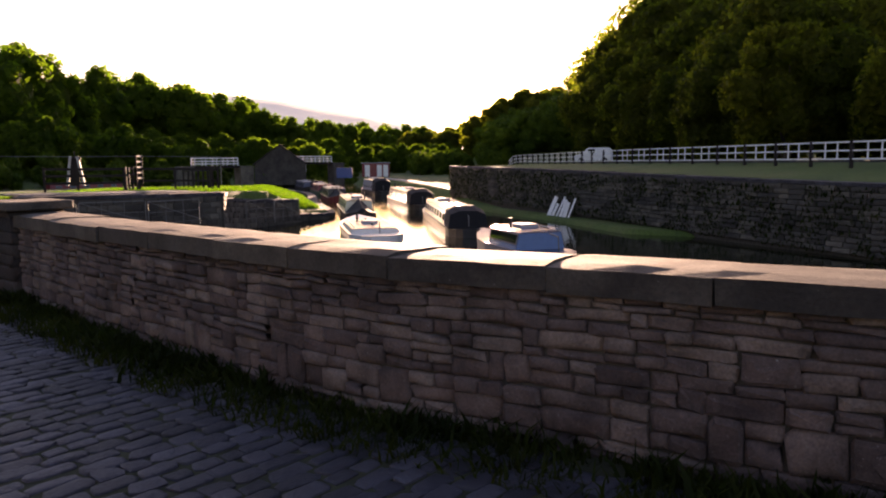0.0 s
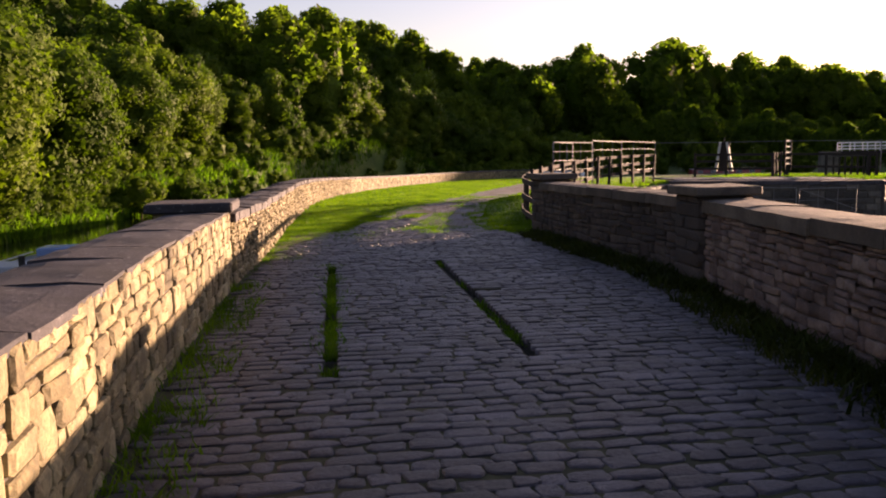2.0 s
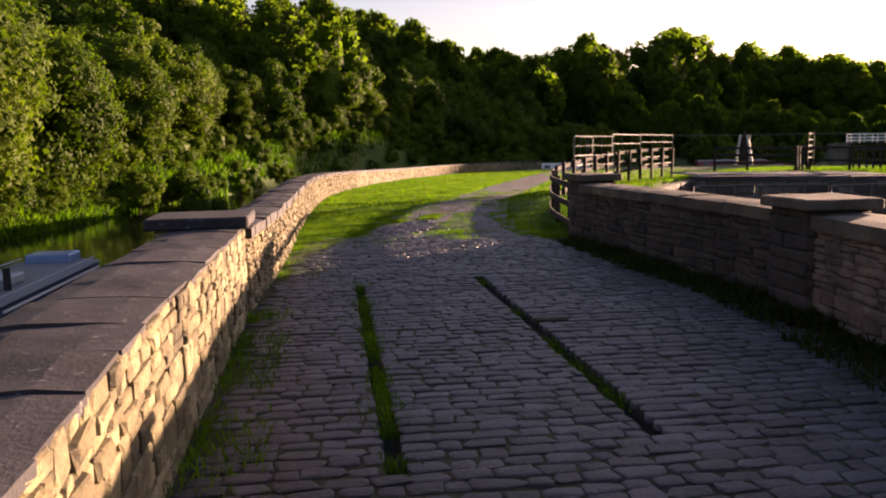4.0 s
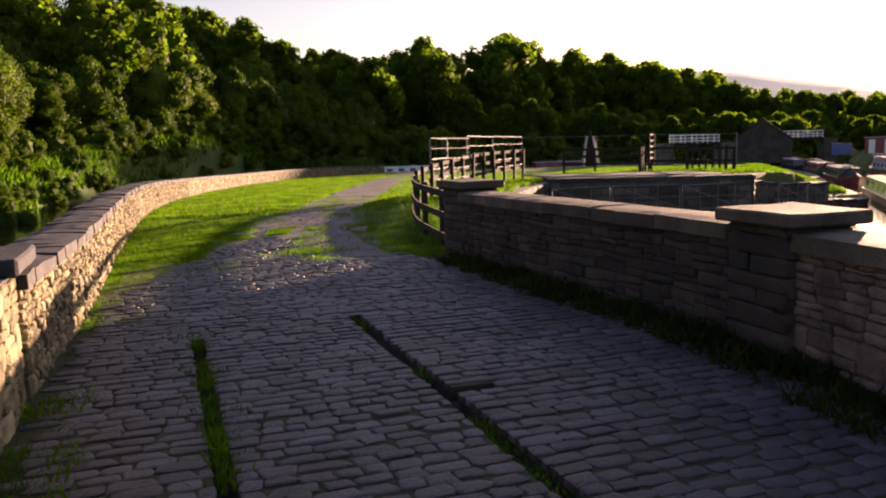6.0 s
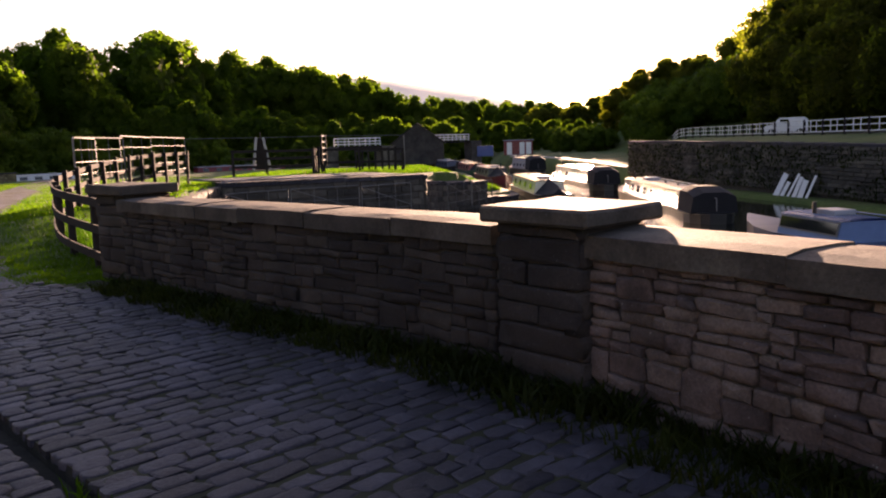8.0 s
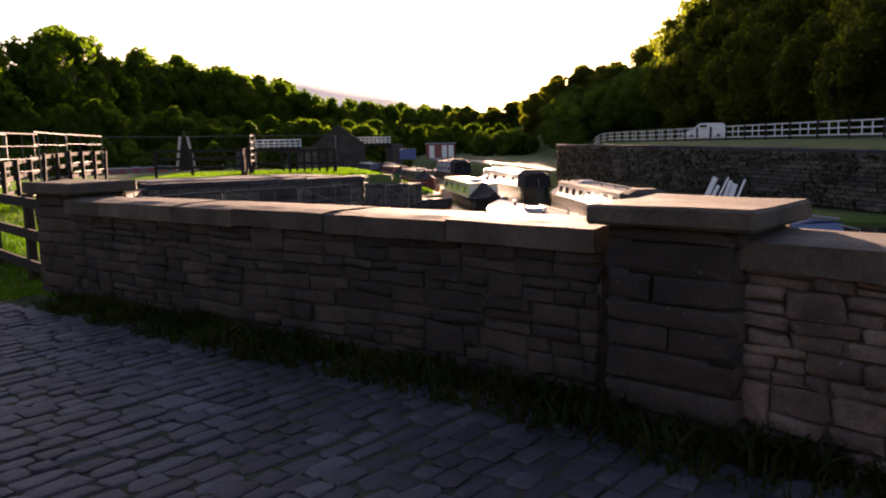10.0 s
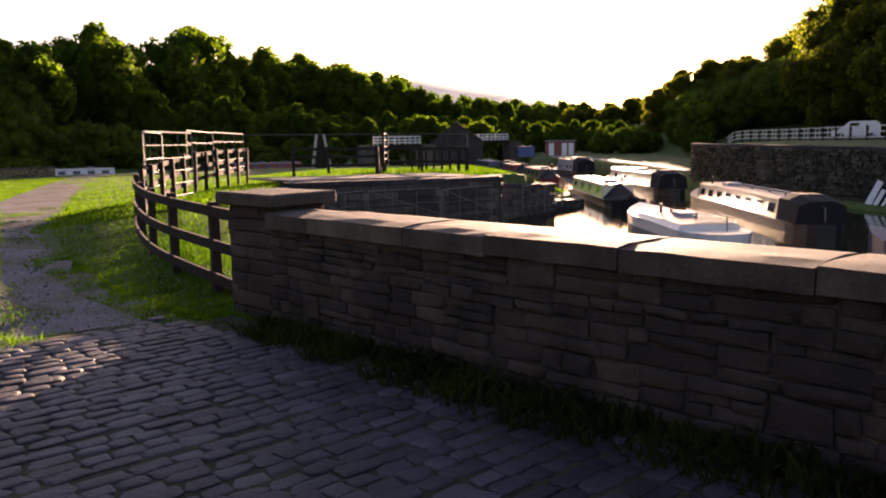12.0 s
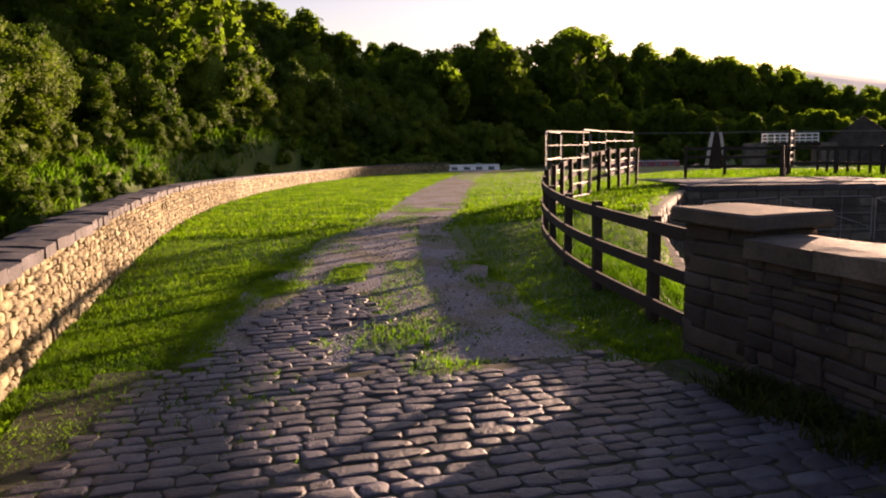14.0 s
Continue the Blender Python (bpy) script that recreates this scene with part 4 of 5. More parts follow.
def narrowboat(x, y, heading, l, hull, cabin, roof, label, canopy="stern", windows=5, w=2.05, h=1.15, band=None):
    """heading: degrees of the bow from +x. The boat floats with its waterline at z 0 of the thing."""
    t = thing("narrowboat", label, "boat", pose(x, y, WATER, 0, 0, heading), "moored boats")
    part("hull", hull_mesh(l, w, -0.35, 0.42), hull, t)
    if band:
        bm = hull_mesh(l - 0.02, w + 0.05, 0.34, 0.40)
        part("rubbing_strake", bm, band, t)
    c0, c1 = -l / 2 + (2.4 if canopy in ("stern", "both") else 1.8), l / 2 - (3.4 if canopy != "bow" else 4.2)
    bm = bmesh.new()
    hw0, hw1 = w / 2 - 0.10, w / 2 - 0.24
    vs = [bm.verts.new(c) for c in ((c0, -hw0, 0.38), (c1, -hw0, 0.38), (c1, hw0, 0.38), (c0, hw0, 0.38), (c0, -hw1, h), (c1 - 0.08, -hw1, h), (c1 - 0.08, hw1, h), (c0, hw1, h))]
    for f in ((0, 1, 5, 4), (1, 2, 6, 5), (2, 3, 7, 6), (3, 0, 4, 7), (4, 5, 6, 7)):
        bm.faces.new([vs[k] for k in f])
    bmesh.ops.recalc_face_normals(bm, faces=bm.faces)
    part("cabin", bm, cabin, t)
    bm = bmesh.new()
    n = 7
    rings = [[bm.verts.new((xx, -hw1 - 0.04 + (2 * hw1 + 0.08) * k / (n - 1), h + 0.012 + 0.07 * (1 - (2 * k / (n - 1) - 1) ** 2))) for k in range(n)] for xx in (c0 - 0.1, c1)]
    for k in range(n - 1):
        bm.faces.new((rings[0][k], rings[1][k], rings[1][k + 1], rings[0][k + 1]))
    r = bmesh.ops.solidify(bm, geom=bm.faces[:], thickness=0.03)
    bmesh.ops.recalc_face_normals(bm, faces=bm.faces)
    part("roof", bm, roof, t)
    lean = math.degrees(math.atan2(hw0 - hw1, h - 0.38))
    for side in (-1, 1):
        part("handrail", a_tube([(c0, side * (hw1 - 0.08), h + 0.10), (c1 - 0.2, side * (hw1 - 0.08), h + 0.10)], 0.018, 5), roof, t)
        for k in range(windows):
            xx = c0 + (c1 - c0) * (k + 0.6) / (windows + 0.3)
            m = pose(xx, side * ((hw0 + hw1) / 2 + 0.008), 0.80, side * lean, 0, 0)
            f = part("window", a_box(-0.40, 0.40, -0.012, 0.012, -0.20, 0.20, 0.006, m), M_GALV, t)
            part("pane", a_box(-0.35, 0.35, -0.018, 0.018, -0.155, 0.155, 0.0, m), M_GLASS, f)
    rnd = random.Random(int(x * 10 + y))
    for k in range(3):
        xx = rnd.uniform(c0 + 0.6, c1 - 0.8)
        part("mushroom_vent", a_tube([(xx, 0, h + 0.05), (xx, 0, h + 0.16), (xx, 0, h + 0.17), (xx, 0, h + 0.20)], [0.05, 0.05, 0.10, 0.04], 8), M_GALV, t)
    xx = rnd.uniform(c0 + 1, c1 - 2)
    part("roof_box", a_box(xx, xx + 0.9, -0.35, 0.35, h + 0.06, h + 0.22, 0.02), M_GREYP, t)
    part("chimney", a_tube([(c1 - 1.2, 0.45, h), (c1 - 1.2, 0.45, h + 0.42)], 0.06, 8), M_BLACK, t)

    def hood(a, b, top):
        bm = bmesh.new()
        rings = []
        for xx, f in ((a, 0.86), ((a + b) / 2, 1.0), (b, 1.0)):
            rings.append([bm.verts.new((xx, s * ww, zz)) for s, ww, zz in ((-1, hw0 + 0.03, 0.4), (-1, hw1 + 0.06, top * 0.86 * f), (-1, hw1 - 0.35, top * f), (1, hw1 - 0.35, top * f), (1, hw1 + 0.06, top * 0.86 * f), (1, hw0 + 0.03, 0.4))])
        for p, q in zip(rings, rings[1:]):
            for k in range(5):
                bm.faces.new((p[k], q[k], q[k + 1], p[k + 1]))
        bm.faces.new(rings[0])
        bm.faces.new(rings[-1][::-1])
        bmesh.ops.recalc_face_normals(bm, faces=bm.faces)
        part("canopy", bm, M_CANVAS, t, "dark canvas cover")

    if canopy in ("stern", "both"):
        hood(-l / 2 + 0.5, c0 + 0.1, h + 0.28)
    if canopy in ("bow", "both"):
        bm = bmesh.new()
        a = [bm.verts.new(c) for c in ((c1 - 0.1, -hw0, 0.42), (c1 - 0.1, 0, h + 0.15), (c1 - 0.1, hw0, 0.42))]
        b = [bm.verts.new(c) for c in ((l / 2 - 0.9, -0.5, 0.5), (l / 2 - 1.3, 0, 0.85), (l / 2 - 0.9, 0.5, 0.5))]
        for k in range(2):
            bm.faces.new((a[k], b[k], b[k + 1], a[k + 1]))
        bm.faces.new(a[::-1])
        bm.faces.new(b)
        bmesh.ops.recalc_face_normals(bm, faces=bm.faces)
        part("canopy", bm, M_CANVAS, t, "dark canvas bow cover")
    part("tiller", a_tube([(-l / 2 + 0.2, 0, 0.5), (-l / 2 + 0.25, 0, 1.0), (-l / 2 + 1.0, 0, 1.05)], 0.025, 6), M_GALV, t)
    return t


# the outer row, stern towards the bridge
narrowboat(30.8, 30.5, 55.5, 18.0, M_BLACK, M_CREAM, M_ROOF, "cream narrowboat with a white roof and black stern cover", "stern", 8, band=M_CREAM)
narrowboat(42.3, 49.2, 60, 18.0, M_BLACK, M_CREAM, M_ROOF, "cream and white narrowboat with a dark stern cover", "stern", 4, h=1.3)
narrowboat(22.6, 17.0, 65, 8.2, M_NAVY, M_SKYBLUE, M_SKYBLUE, "blue and grey narrowboat with a long pale blue roof", "none", 4, h=1.02)
narrowboat(56.0, 73.2, 64, 13.0, M_BLACK, M_GREYP, M_ROOF, "white narrowboat under a blue-grey stern cover", "stern", 4, h=1.6)
# the inner row along the grass bank, bow towards the bridge
narrowboat(31.6, 41.2, 239.5, 16.0, M_BLACK, M_CREAM, M_ROOF, "cream narrowboat with a dark bow cover", "bow", 4)
narrowboat(43.2, 62.0, 242, 15.0, M_RED, M_BLACK, M_GREYP, "maroon narrowboat with a grey roof", "bow", 4)
narrowboat(50.8, 76.5, 244, 14.5, M_GREENP, M_RED, M_ROOF, "dark green narrowboat with a pale roof", "both", 4)
narrowboat(57.5, 91.5, 246, 15.0, M_BLACK, M_NAVY, M_ROOF, "navy narrowboat moored far along the bank", "none", 4)
# a white cruiser below the parapet
narrowboat(23.3, 27.9, 61, 10.5, M_ROOF, M_ROOF, M_ROOF, "white cruiser lying below the parapet", "none", 0, w=2.5, h=0.58)
# the canal on the other side and behind the grass
left_boat = narrowboat(-7.95, 11.05, 281, 10.0, M_NAVY, M_NAVY, M_GREYP, "navy narrowboat with a pale blue-grey roof and white lining", "none", 5, band=M_WHITE, h=1.42)
part("hatch", a_box(-3.3, -2.6, -0.42, 0.42, 1.46, 1.66, 0.03), M_SKYBLUE, left_boat, "raised pale blue sliding hatch")
for side in (-1, 1):
    part("coach_line", a_box(-3.15, 1.5, -0.008, 0.008, -0.02, 0.02, 0.0, pose(0, side * 0.81, 1.33, side * 8, 0, 0)), M_WHITE, left_boat, "white painted line")
narrowboat(11.2, 107.5, 4, 12.0, M_GREYP, M_WHITE, M_WHITE, "white narrowboat with square windows", "none", 4)
narrowboat(35.0, 112.0, 4, 15.0, M_RED, M_RED, M_GREYP, "maroon narrowboat moored behind the island", "none", 5)


def van(x, y, ang):
    t = thing("parked_van", "small white van parked behind the railing", "van", pose(x, y, 1.42, 0, 0, ang) @ Matrix.Diagonal((0.86, 0.86, 0.82, 1)))
    bm = bmesh.new()
    prof = [(-1.9, 0.35), (-1.95, 0.85), (-1.9, 1.55), (-1.6, 1.78), (0.55, 1.78), (1.25, 1.12), (1.95, 0.95), (2.05, 0.6), (2.0, 0.35)]
    a = [bm.verts.new((px, -0.82 if pz < 1.2 else -0.7, pz)) for px, pz in prof]
    b = [bm.verts.new((px, 0.82 if pz < 1.2 else 0.7, pz)) for px, pz in prof]
    for k in range(len(prof)):
        bm.faces.new((a[k], a[(k + 1) % len(prof)], b[(k + 1) % len(prof)], b[k]))
    bm.faces.new(a[::-1])
    bm.faces.new(b)
    bmesh.ops.recalc_face_normals(bm, faces=bm.faces)
    part("body", bm, M_WHITE, t)
    for sx in (-1.25, 1.3):
        for sy in (-0.78, 0.78):
            wheel = part("wheel", a_tube([(sx, sy - 0.1, 0.32), (sx, sy + 0.1, 0.32)], 0.32, 16), M_BLACK, t)
            part("rim", a_tube([(sx, sy - 0.115, 0.32), (sx, sy + 0.115, 0.32)], 0.18, 12), M_GALV, wheel)
    part("windscreen", a_box(-0.03, 0.03, -0.62, 0.62, -0.36, 0.36, 0.0, pose(0.94, 0, 1.44, 0, -46, 0)), M_GLASS, t)
    for sy in (-0.765, 0.765):
        part("side_window", a_box(-0.2, 0.55, sy - 0.03, sy + 0.03, 1.15, 1.6, 0.01), M_GLASS, t)


van(60.2, 43.4, 122)


def slabs():
    rnd = random.Random(5)
    for k in range(6):
        s = 19.6 + k * 0.5
        m = RET.spot(s, -0.75, -1.92) @ pose(0, 0, 0, -14 - rnd.uniform(0, 6), rnd.uniform(8, 18), 0)
        h = rnd.uniform(0.9, 1.45)
        t = thing("leaning_board", "tall white board leaning on the retaining wall", "board", m, "white boards")
        wd = rnd.uniform(0.12, 0.42)
        part("board", a_box(-wd / 2, wd / 2, -0.02, 0.02, 0, h, 0.004), M_WHITE, t)


slabs()


def lattice_bridge(x0, y0, x1, y1, z, label):
    """A flat footbridge with white lattice rails on stone abutments."""
    t = thing("footbridge", label, "bridge", pose(x0, y0, z, 0, 0, math.degrees(math.atan2(y1 - y0, x1 - x0))), "white footbridges")
    l = math.hypot(x1 - x0, y1 - y0)
    part("deck", a_box(-0.5, l + 0.5, -0.9, 0.9, -0.3, 0, 0.02), M_TIMBER, t)
    for s in (-0.85, 0.85):
        for zz in (0.25, 0.6, 1.0):
            part("rail", a_box(0, l, s - 0.03, s + 0.03, zz - 0.07, zz + 0.07), M_WHITE, t)
        n = max(4, int(l / 1.2))
        for k in range(n + 1):
            part("baluster", a_box(l * k / n - 0.05, l * k / n + 0.05, s - 0.04, s + 0.04, 0, 1.05), M_WHITE, t)
    for a in (-2.0, l + 0.2):
        part("abutment", a_box(a, a + 1.8, -1.4, 1.4, -4.5, -0.05, 0.03), M_DIRTSTONE, t)
    return t


lattice_bridge(43.2, 96.0, 48.9, 95.3, 1.55, "white-railed footbridge over the canal arm")
lattice_bridge(66.4, 109.4, 72.1, 108.5, 1.9, "white-railed footbridge beside the dark building")


def building(x, y, ang, l, w, eaves, ridge, z, label, wall=M_BRICK):
    t = thing("canal_building", label, "building", pose(x, y, z, 0, 0, ang))
    bm = bmesh.new()
    box(bm, -l / 2, l / 2, -w / 2, w / 2, -1, eaves)
    part("wall", bm, wall, t)
    for sx in (-1, 1):
        bm = bmesh.new()
        v = [bm.verts.new((sx * (l / 2 - o), yy, zz)) for o in (0.0, 0.3) for yy, zz in ((-w / 2, eaves), (w / 2, eaves), (0, ridge))]
        bm.faces.new(v[:3])
        bm.faces.new(v[3:][::-1])
        for k in range(3):
            bm.faces.new((v[k], v[k + 3], v[(k + 1) % 3 + 3], v[(k + 1) % 3]))
        bmesh.ops.recalc_face_normals(bm, faces=bm.faces)
        part("gable", bm, wall, t)
    for s in (-1, 1):
        bm = bmesh.new()
        v = [bm.verts.new(c) for c in ((-l / 2 - 0.4, s * (w / 2 + 0.4), eaves - 0.2), (l / 2 + 0.4, s * (w / 2 + 0.4), eaves - 0.2), (l / 2 + 0.4, 0, ridge + 0.1), (-l / 2 - 0.4, 0, ridge + 0.1))]
        f = bm.faces.new(v)
        bmesh.ops.solidify(bm, geom=[f], thickness=0.15)
        bmesh.ops.recalc_face_normals(bm, faces=bm.faces)
        part("roof", bm, M_SLATE, t)
    for k in range(3):
        wd = part("window", a_box(-0.6, 0.6, -0.06, 0.06, 0, 1.2, 0.01, pose(-l / 3 + k * l / 3, -w / 2, eaves * 0.4)), M_WHITE, t)
        part("pane", a_box(-0.5, 0.5, -0.08, 0.08, 0.1, 1.1, 0.0, pose(-l / 3 + k * l / 3, -w / 2, eaves * 0.4)), M_GLASS, wd)
    return t


building(65.5, 113.0, 60, 12, 8, 2.4, 5.4, -0.6, "dark building with a steep slate roof", M_DIRTSTONE)


def cabins():
    t = thing("site_cabin", "low maroon cabin with two pale doors", "cabin", pose(70.2, 92.6, -0.45, 0, 0, -36) @ Matrix.Diagonal((0.85, 0.85, 0.85, 1)))
    part("body", a_box(-2.4, 2.4, -1.2, 1.2, 0.1, 2.5, 0.04), M_RED, t)
    part("roof", a_box(-2.6, 2.6, -1.35, 1.35, 2.5, 2.62, 0.02), M_GREYP, t)
    for x in (-1.5, 0.6, 1.7):
        part("door", a_box(x - 0.42, x + 0.42, -1.26, -1.18, 0.15, 2.2, 0.01), M_WHITE, t, "pale door")
    t = thing("storage_container", "blue steel storage box", "container", pose(66.4, 95.4, -0.45, 0, 0, -36) @ Matrix.Diagonal((0.72, 0.72, 0.72, 1)))
    part("body", a_box(-1.6, 1.6, -1.1, 1.1, 0, 2.0, 0.04), M_BLUE, t)
    part("lid", a_box(-1.65, 1.65, -1.15, 1.15, 2.0, 2.08, 0.02), M_BLUE, t)


cabins()
bm = ribbon(Line([(47.4, 48.8, 0.55), (54, 60, 0.7), (60.5, 73, 0.85), (65.5, 85, 0.95), (68, 91, 1.0)]), -0.45, 0.45, -1.6, -1.3, 1.0)
tagged(part("pavement", bm, M_QUAY), "pale quayside walkway beside the moorings", "pavement", "", "structure")

# ---- trees ----
def crown_mesh(name, seed, n_lobes, r, h0, h1, leaves, leaf, material, top=0.6):
    """A crown of many rounded boughs over a ragged inner mass, all set with small leaves."""
    rnd = np.random.RandomState(seed)
    mid = np.array([0, 0, h0 + (h1 - h0) * 0.47])
    half = np.array([r, r, (h1 - h0) * 0.5])
    d = rnd.normal(size=(n_lobes, 3))
    d /= np.linalg.norm(d, axis=1)[:, None]
    lop = np.array([1 + 0.28 * noise.noise(Vector(tuple(q * 1.3)) + Vector((seed, 0, 0))) for q in d])
    narrow = 1 - top * 0.5 * np.clip(d[:, 2], 0, 1)
    cs = mid + d * half * 0.74 * lop[:, None] * np.stack([narrow, narrow, np.ones(n_lobes)], 1)
    rs = r * rnd.uniform(0.18, 0.40, n_lobes) * (1.05 - 0.25 * np.clip(d[:, 2], 0, 1))
    cs, rs = np.vstack([cs, mid[None]]), np.append(rs, r * 0.66)
    verts, faces, nv = [], [], 0
    bm = bmesh.new()
    bmesh.ops.create_icosphere(bm, subdivisions=1, radius=1.0)
    iv = np.array([tuple(v.co) for v in bm.verts])
    fi = [tuple(v.index for v in f.verts) for f in bm.faces]
    bm.free()
    for k, (c, q) in enumerate(zip(cs, rs)):
        bumpy = np.array([1 + 0.25 * noise.noise(Vector(tuple(v * 2.2 + c))) for v in iv])
        tall = (h1 - h0) * 0.42 / q if k == n_lobes else 0.9
        verts.append(iv * bumpy[:, None] * q * 0.80 * np.array([1, 1, tall]) + c)
        faces.extend(tuple(i + nv for i in f) for f in fi)
        nv += len(iv)
    w = rs[:-1] ** 2 / (rs[:-1] ** 2).sum()
    pick = rnd.choice(n_lobes, leaves, p=w)
    q = rnd.normal(size=(leaves, 3)) + (cs[pick] - mid) / half * 0.9
    q /= np.linalg.norm(q, axis=1)[:, None]
    bumpy = np.array([1 + 0.25 * noise.noise(Vector(tuple(v * 2.2 + cs[k]))) for v, k in zip(q, pick)])
    p = cs[pick] + q * (rs[pick] * bumpy * (0.76 + 0.42 * rnd.rand(leaves) ** 1.5))[:, None]
    nrm = q + rnd.normal(size=(leaves, 3)) * 0.42
    nrm /= np.linalg.norm(nrm, axis=1)[:, None]
    u = np.cross(nrm, rnd.normal(size=(leaves, 3)))
    u /= np.linalg.norm(u, axis=1)[:, None]
    v = np.cross(nrm, u)
    s = leaf * rnd.uniform(0.55, 1.25, leaves)[:, None]
    tip = np.stack([p - u * s, p + u * s * 0.7 - v * s * 0.6, p + u * s * 0.5 + v * s * 0.8], 1).reshape(-1, 3)
    verts.append(tip)
    faces.extend((nv + 3 * k, nv + 3 * k + 1, nv + 3 * k + 2) for k in range(leaves))
    me = bpy.data.meshes.new(name)
    me.from_pydata(np.concatenate(verts).tolist(), [], faces)
    me.materials.append(material)
    return me, cs


def tree(name, label, category, seed, n_lobes, r, h0, h1, leaves, leaf, material, at, trunk=0.22, group="woodland trees", top=0.6):
    t = thing(name, label, category, at, group)
    me, cs = crown_mesh("crown", seed, n_lobes, r, h0, h1, leaves, leaf, material, top)
    rnd = random.Random(seed)
    bm = bmesh.new()
    tube(bm, [(0, 0, -0.6), (0.05, 0.03, h0 * 0.5), (-0.08, 0.06, h0), (0.02, 0.0, h0 + (h1 - h0) * 0.6)], [trunk * 1.3, trunk, trunk * 0.8, trunk * 0.25], 8)
    for c in cs[:6]:
        a = Vector((0, 0, h0 * rnd.uniform(0.6, 1.0)))
        b = Vector(c)
        tube(bm, [a, a.lerp(b, 0.5) + Vector((0, 0, 0.2)), b], [trunk * 0.4, trunk * 0.25, 0.03], 5)
    bmesh.ops.recalc_face_normals(bm, faces=bm.faces)
    part("trunk", bm, M_BARK, t)
    ob = new("crown", me)
    ob.parent = t
    return t


def place(proto, x, y, s, turn, sz=1.0, z=None):
    z = float(ground_z(np.array([x]), np.array([y]))[0]) if z is None else z
    return copy_thing(proto, pose(x, y, z - 0.1, 0, 0, turn) @ Matrix.Diagonal((s, s, s * sz, 1)))


def far_wood(spots):
    """Trees too far off to tell apart, joined: (x, y, z, scale, turn) each."""
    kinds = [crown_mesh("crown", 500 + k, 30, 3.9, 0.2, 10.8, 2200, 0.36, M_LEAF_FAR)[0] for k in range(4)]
    data = []
    for me in kinds:
        co = np.empty(len(me.vertices) * 3, np.float32)
        me.vertices.foreach_get("co", co)
        data.append((co.reshape(-1, 3), [tuple(p.vertices) for p in me.polygons]))
        bpy.data.meshes.remove(me)
    verts, faces, n = [], [], 0
    for k, (x, y, z, s, turn) in enumerate(spots):
        co, fs = data[k % 4]
        c, q = math.cos(radians(turn)), math.sin(radians(turn))
        verts.append(np.column_stack([x + s * (c * co[:, 0] - q * co[:, 1]), y + s * (q * co[:, 0] + c * co[:, 1]), z - 0.1 + s * co[:, 2]]))
        faces.extend([tuple(i + n for i in f) for f in fs])
        n += len(co)
    me = bpy.data.meshes.new("far_wood")
    me.from_pydata(np.concatenate(verts).tolist(), [], faces)
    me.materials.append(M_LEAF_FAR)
    tagged(new("far_wood", me), "dense green wood covering the far hillside", "wood", "", "stuff")


